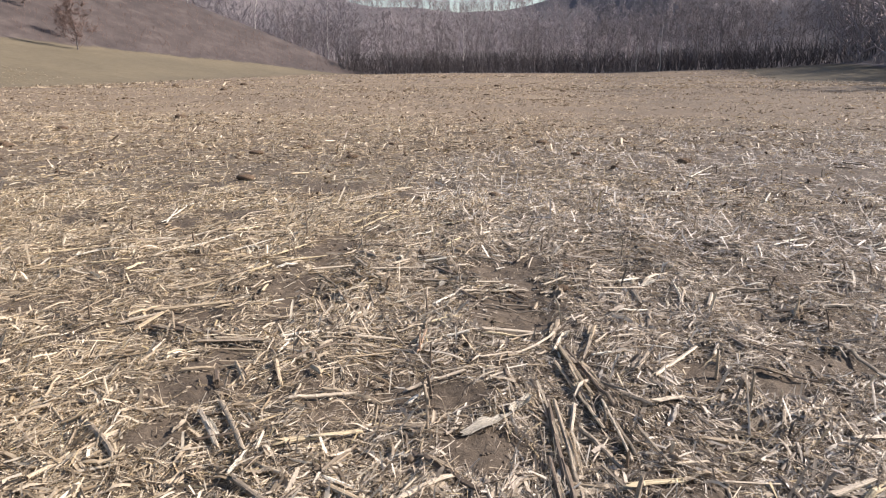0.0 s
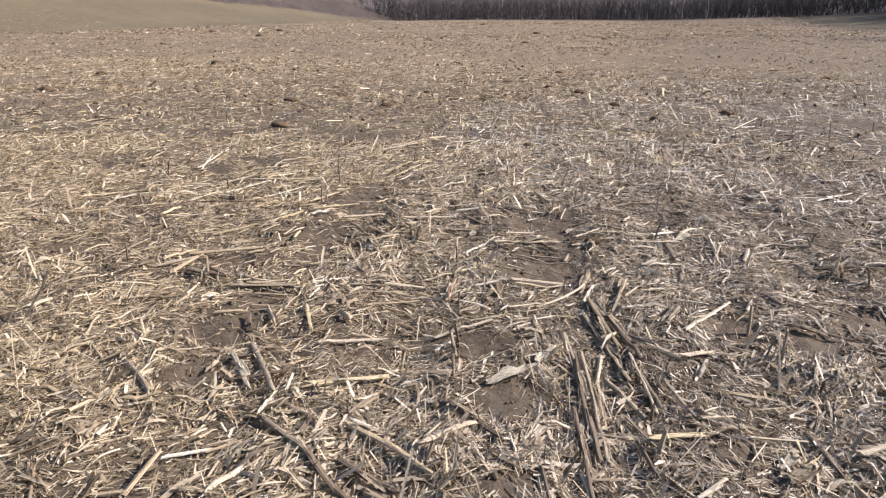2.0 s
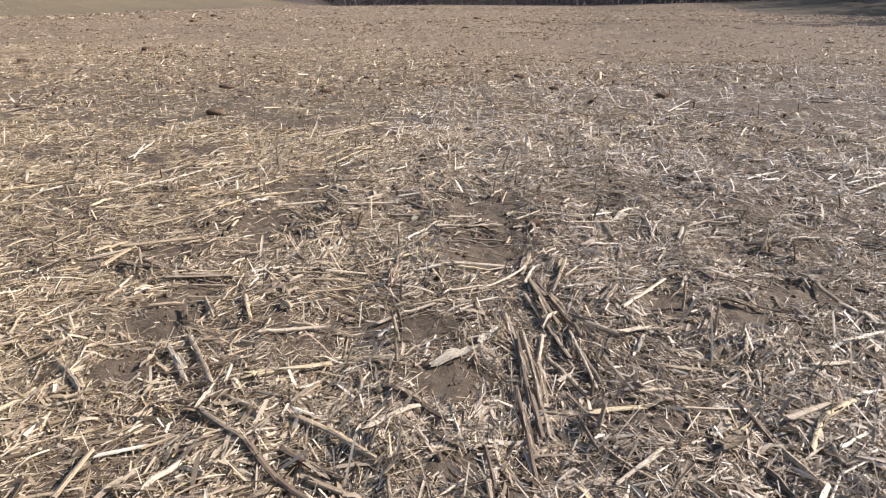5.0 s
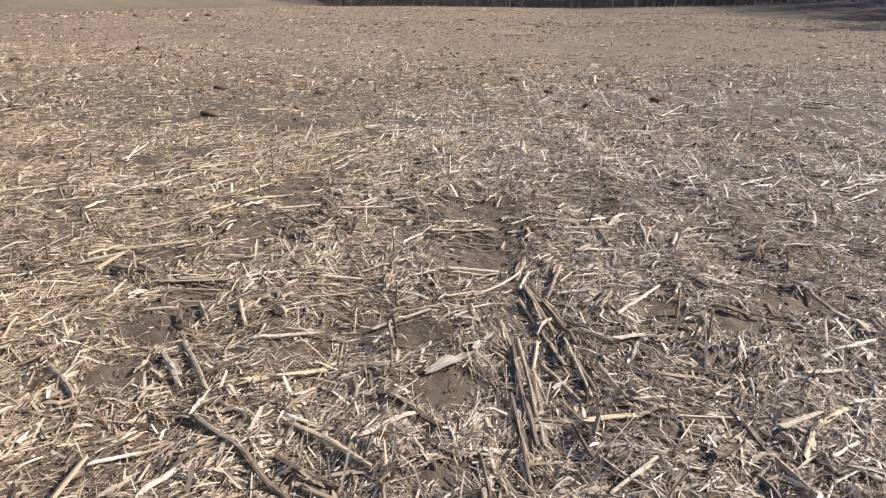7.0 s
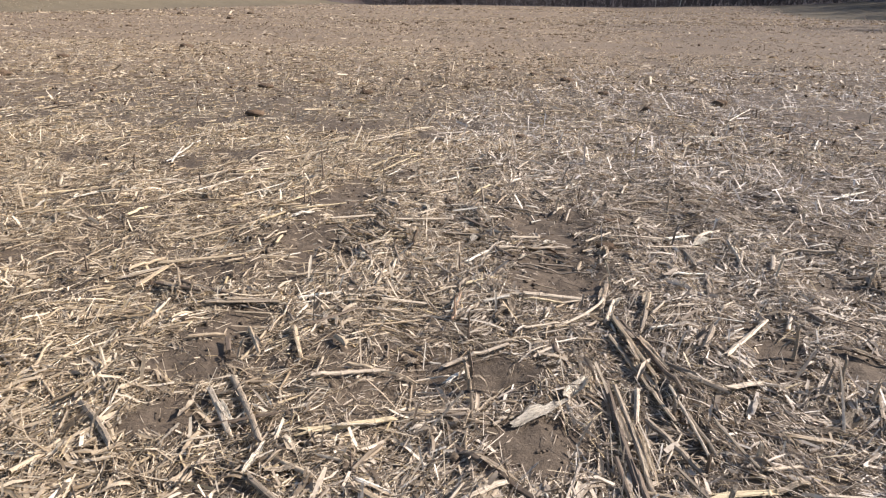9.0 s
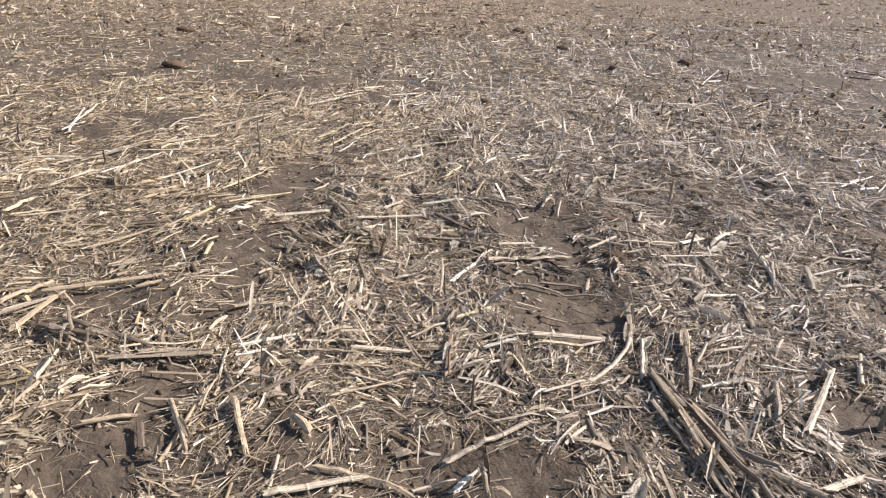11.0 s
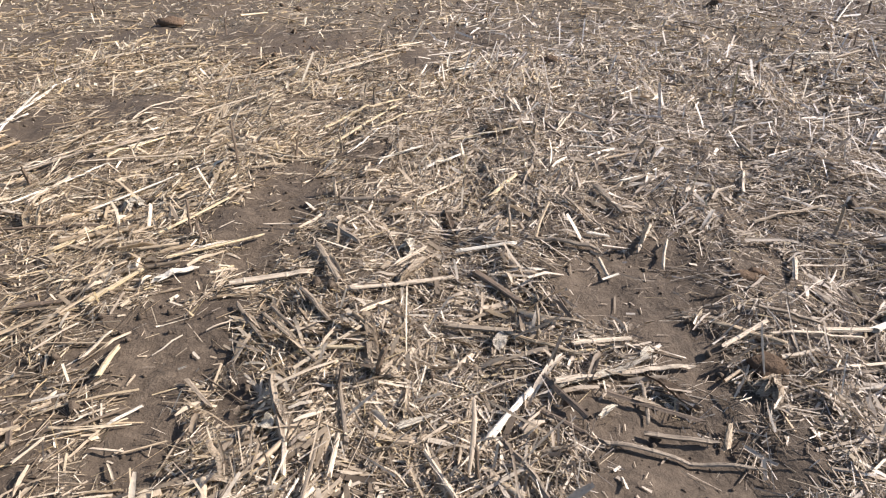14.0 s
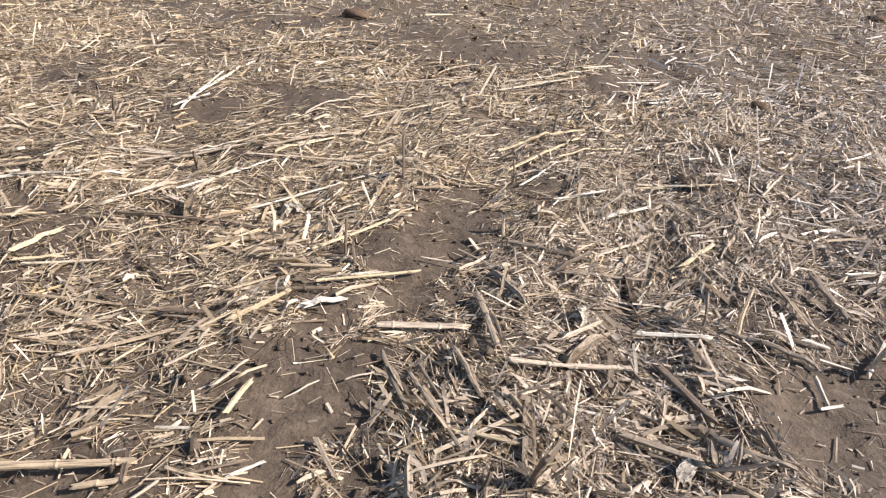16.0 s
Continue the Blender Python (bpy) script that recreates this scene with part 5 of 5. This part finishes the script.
for k in range(150):
    y = 2.0 + 16 * strew.random()
    row = round(strew.uniform(-1, 1) * (0.6 * y + 0.5) / 0.76) * 0.76
    stub(row + strew.gauss(0, 0.05), y, strew.uniform(0.05, 0.16), strew.uniform(0.014, 0.024), strew.choice(("grey", "dark", "pale", "grey")), (strew.gauss(0, 0.02), strew.gauss(0, 0.02)))
for k in range(24):
    y = 8 + 60 * strew.random() ** 1.4
    clod(strew.uniform(-1, 1) * 0.62 * y, y, strew.uniform(0.04, 0.08) * (1 + y / 40), strew.uniform(0.3, 0.5))


# ---- woods and scrub ----
def limb_mesh(name, limbs, mat):
    """Tapered three- and five-sided limbs, given as start, end and two radii, joined in one mesh."""
    vs, fs = [], []
    for p, q, ra, rb, sides in limbs:
        d = (q - p).normalized()
        u = d.cross(Vector((0.3, 0.9, 0.2))).normalized()
        w = u.cross(d)
        b = len(vs)
        for c, rad in ((p, ra), (q, rb)):
            for k in range(sides):
                th = 2 * math.pi * k / sides
                vs.append(c + u * (rad * math.cos(th)) + w * (rad * math.sin(th)))
        for k in range(sides):
            fs.append((b + k, b + (k + 1) % sides, b + sides + (k + 1) % sides, b + sides + k))
    return mesh_of(name, np.array(vs), np.array(fs), [mat])


def grow_tree(height, seed, limbs=11, boughs=3, twigs=4, girth=0.0065, first=0.25, fine=0.0030):
    """The trunk and the branches of a leafless tree: two lists of limbs."""
    r = random.Random(seed)
    trunk, crown = [], []
    pts = [Vector((0, 0, -0.4))]
    lean = Vector((r.uniform(-0.06, 0.06), r.uniform(-0.06, 0.06), 1))
    for i in range(1, 8):
        pts.append(lean * (height * i / 7) + Vector((r.uniform(-1, 1), r.uniform(-1, 1), 0)) * 0.018 * height)
    rad = [height * girth * (1 - 0.9 * i / 7) for i in range(8)]
    for i in range(7):
        trunk.append((pts[i], pts[i + 1], rad[i], rad[i + 1], 5))
    for k in range(limbs):
        h = first + (0.97 - first) * (k + r.random()) / limbs
        i = min(6, int(h * 7))
        p = pts[i].lerp(pts[i + 1], h * 7 - i)
        a = r.uniform(0, 6.28)
        out = height * (0.30 - 0.20 * h) * r.uniform(0.6, 1.2)
        q = p + Vector((math.cos(a) * out, math.sin(a) * out, out * r.uniform(0.7, 1.5)))
        ra = rad[i] * 0.45
        mid = p.lerp(q, 0.5) + Vector((r.uniform(-1, 1), r.uniform(-1, 1), -0.4)) * out * 0.12
        crown += [(p, mid, ra, ra * 0.6, 3), (mid, q, ra * 0.6, ra * 0.2, 3)]
        for j in range(boughs):
            s = r.uniform(0.25, 1)
            b = mid.lerp(q, s) if s > 0.5 else p.lerp(mid, s * 2)
            t = b + Vector((r.uniform(-1, 1), r.uniform(-1, 1), r.uniform(0.1, 1.2))) * out * 0.55
            crown.append((b, t, ra * 0.35, ra * 0.1, 3))
            for e in range(twigs):
                c = b.lerp(t, r.uniform(0.2, 1))
                crown.append((c, c + Vector((r.uniform(-1, 1), r.uniform(-1, 1), r.uniform(-0.1, 1.1))) * out * 0.33, fine * height, 0.4 * fine * height, 3))
    return trunk, crown


def tree_thing(name, height, seed, bark, twig, label, group, **kw):
    trunk, crown = grow_tree(height, seed, **kw)
    ob = new(name)
    for part_name, made, mat in (("trunk", trunk, bark), ("crown", crown, twig)):
        o = new(part_name, limb_mesh(part_name, made, mat))
        o.parent = ob
    return tagged(ob, label, "tree", group)


def set_tree(ob, x, y, turn, size, lean=0.0):
    m = pose(x, y, float(land(np.array(x), np.array(y))), 0, lean, turn)
    c = copy_thing(ob, m)
    c.scale = (size, size, size * 1.0)
    return c


wood = random.Random(5)
kinds = [tree_thing("bare_tree", 13, 40 + i, BARK, BARK, "leafless grey-brown tree at the foot of the wooded slope", "trees along the wood's edge", first=0.16) for i in range(5)]
birch_kinds = [tree_thing("birch_tree", 15, 60 + i, BIRCH, HAZY_TWIGS, "slender leafless birch with a white trunk among dark trees", "white-trunked birches", limbs=9, girth=0.009, first=0.5) for i in range(2)]
for k in range(230):
    az = wood.uniform(-0.28, 0.72)
    y = 131 + 22 * wood.random() ** 1.5
    x = az * y
    if x > 60:
        y -= 20 * wood.random()
    if spur(np.array(x), np.array(y)) > 2 and y < 142:
        y = 143 + 12 * wood.random()
    set_tree(kinds[k % 5], x, y, wood.uniform(0, 360), wood.uniform(0.5, 0.85) + 0.35 * float(ease(az, 0.05, 0.35)))
for px, y, lean, size in ((350, 150, 0, 1.0), (460, 146, -4, 0.95), (585, 150, 3, 1.0), (695, 133, 2, 0.7), (1113, 134, 0, 0.7), (1152, 131, 2, 0.75),
                          (1418, 131, -14, 0.9), (1490, 150, 0, 0.9), (820, 140, 0, 0.8), (620, 160, 0, 1.0)):
    set_tree(birch_kinds[px % 2], (px - 825) / 1196 * y, y, wood.uniform(0, 360), size, lean)
for o in kinds + birch_kinds:
    for c in (*o.children_recursive, o):
        bpy.data.objects.remove(c)


def woods(name, n, seed, place, label, height=13, limbs=9, boughs=3, twigs=3, thick=1.5, first=0.16):
    """A whole stand of leafless trees in one mesh."""
    r = random.Random(seed)
    models = []
    for i in range(6):
        trunk, crown = grow_tree(height, seed * 10 + i, limbs, boughs, twigs, first=first)
        me = limb_mesh("model", [(*l[:4], 3) for l in trunk] + [(a, b, ra * thick, rb * thick, 3) for a, b, ra, rb, s in crown], HAZY_TWIGS)
        v = np.empty(len(me.vertices) * 3)
        me.vertices.foreach_get("co", v)
        f = np.empty(len(me.loops), np.int32)
        me.loops.foreach_get("vertex_index", f)
        models.append((v.reshape(-1, 3), f.reshape(-1, 4)))
        bpy.data.meshes.remove(me)
    vs, fs, base = [], [], 0
    for k in range(n):
        x, y = place(r)
        v, f = models[k % 6]
        a, s = r.uniform(0, 6.28), r.uniform(0.7, 1.25)
        c, d = math.cos(a) * s, math.sin(a) * s
        z = float(land(np.array(x), np.array(y)))
        vs.append(np.stack([x + v[:, 0] * c - v[:, 1] * d, y + v[:, 0] * d + v[:, 1] * c, z + v[:, 2] * s * r.uniform(0.85, 1.15)], -1))
        fs.append(f + base)
        base += len(v)
    stuff(name, (np.concatenate(vs), np.concatenate(fs)), HAZY_TWIGS, label, "woods")


def slope_place(r):
    y = 148 + 300 * r.random() ** 1.2
    return (r.uniform(-0.5, 0.75) if r.random() < 0.45 else r.uniform(-0.22, 0.42)) * y, y


def ridge_place(r):
    """Just before the skyline of the far ridge."""
    az = r.uniform(-0.45, 0.42)
    y = np.arange(170, 620, 6.0)
    y = float(y[np.argmax((land(az * y, y) - 1.5) / y)]) + r.uniform(-45, 6)
    return az * y, y


woods("wooded_slope", 1120, 3, slope_place, "dense leafless wood climbing the valley sides", 12, 7, 2, 1, 3.2, 0.08)
woods("wooded_ridge", 440, 4, ridge_place, "hazy leafless wood along the far ridge", 10, 7, 2, 1, 7.0, 0.10)


def scrub(name, n, seed, place, height, mat, label):
    """Thin upright dead weeds and saplings in one mesh."""
    r = random.Random(seed)
    limbs = []
    for k in range(n):
        x, y = place(r)
        z = float(land(np.array(x), np.array(y)))
        h = height * r.uniform(0.35, 1.3)
        p = Vector((x, y, z - 0.05))
        q = p + Vector((r.gauss(0, 0.32), r.gauss(0, 0.32), 1)) * h
        limbs.append((p, q, 0.018 * h + 0.01, 0.008, 3))
        limbs.append((p.lerp(q, 0.4), p.lerp(q, 0.4) + Vector((r.gauss(0, 0.4), r.gauss(0, 0.4), 0.5)) * h, 0.012 * h + 0.008, 0.006, 3))
    tagged(new(name, limb_mesh(name, limbs, mat)), label, "scrub", kind="stuff")


def spur_place(r):
    while True:
        x, y = r.uniform(-110, -18), r.uniform(60, 136)
        if spur(x, y) > 0.5:
            return x, y


bush_trunk, bush_crown = grow_tree(4.6, 91, 34, 6, 6, 0.012, 0.04, 0.006)
for bx, by, size in ((-48, 85, 1.3), (-53, 91, 0.8), (-61, 96, 0.7)):
    bush = new("bush")
    for part_name, made, mat in (("stem", bush_trunk, BARK), ("crown", bush_crown, SCRUB)):
        o = new(part_name, limb_mesh(part_name, made, mat))
        o.parent = bush
    bush.location, bush.scale = (bx, by, float(land(np.array(bx), np.array(by)))), (size, size, size)
    tagged(bush, "red-brown leafless bush at the foot of the grassy slope", "bush", "bushes on the spur")

def undergrowth_place(r):
    x = r.uniform(-24, 95)
    y = float(edge(np.array(x))) + 1.0 + 30 * r.random() ** 1.5
    return x, y


def shade_place(r):
    y = r.uniform(40, 128)
    return 47 + 0.3 * (y - 66) + 42 * r.random() ** 1.4, y


def spur_wood_place(r):
    y = 148 + 60 * r.random()
    return r.uniform(-0.44, -0.16) * y, y


woods("wood_above_spur", 190, 11, spur_wood_place, "leafless wood rising behind the brushy spur", 13, 8, 2, 1, 2.6)
woods("wood_beside_field", 400, 6, shade_place, "leafless wood standing along the shaded side of the field", 13, 8, 2, 1, 5.0, 0.08)
scrub("undergrowth", 3800, 9, undergrowth_place, 3.6, SHADED_UNDERGROWTH, "tangled grey-brown saplings and brush under the trees")
scrub("dead_weeds", 5000, 8, spur_place, 0.7, SCRUB, "red-brown dead weeds and brambles covering the spur")
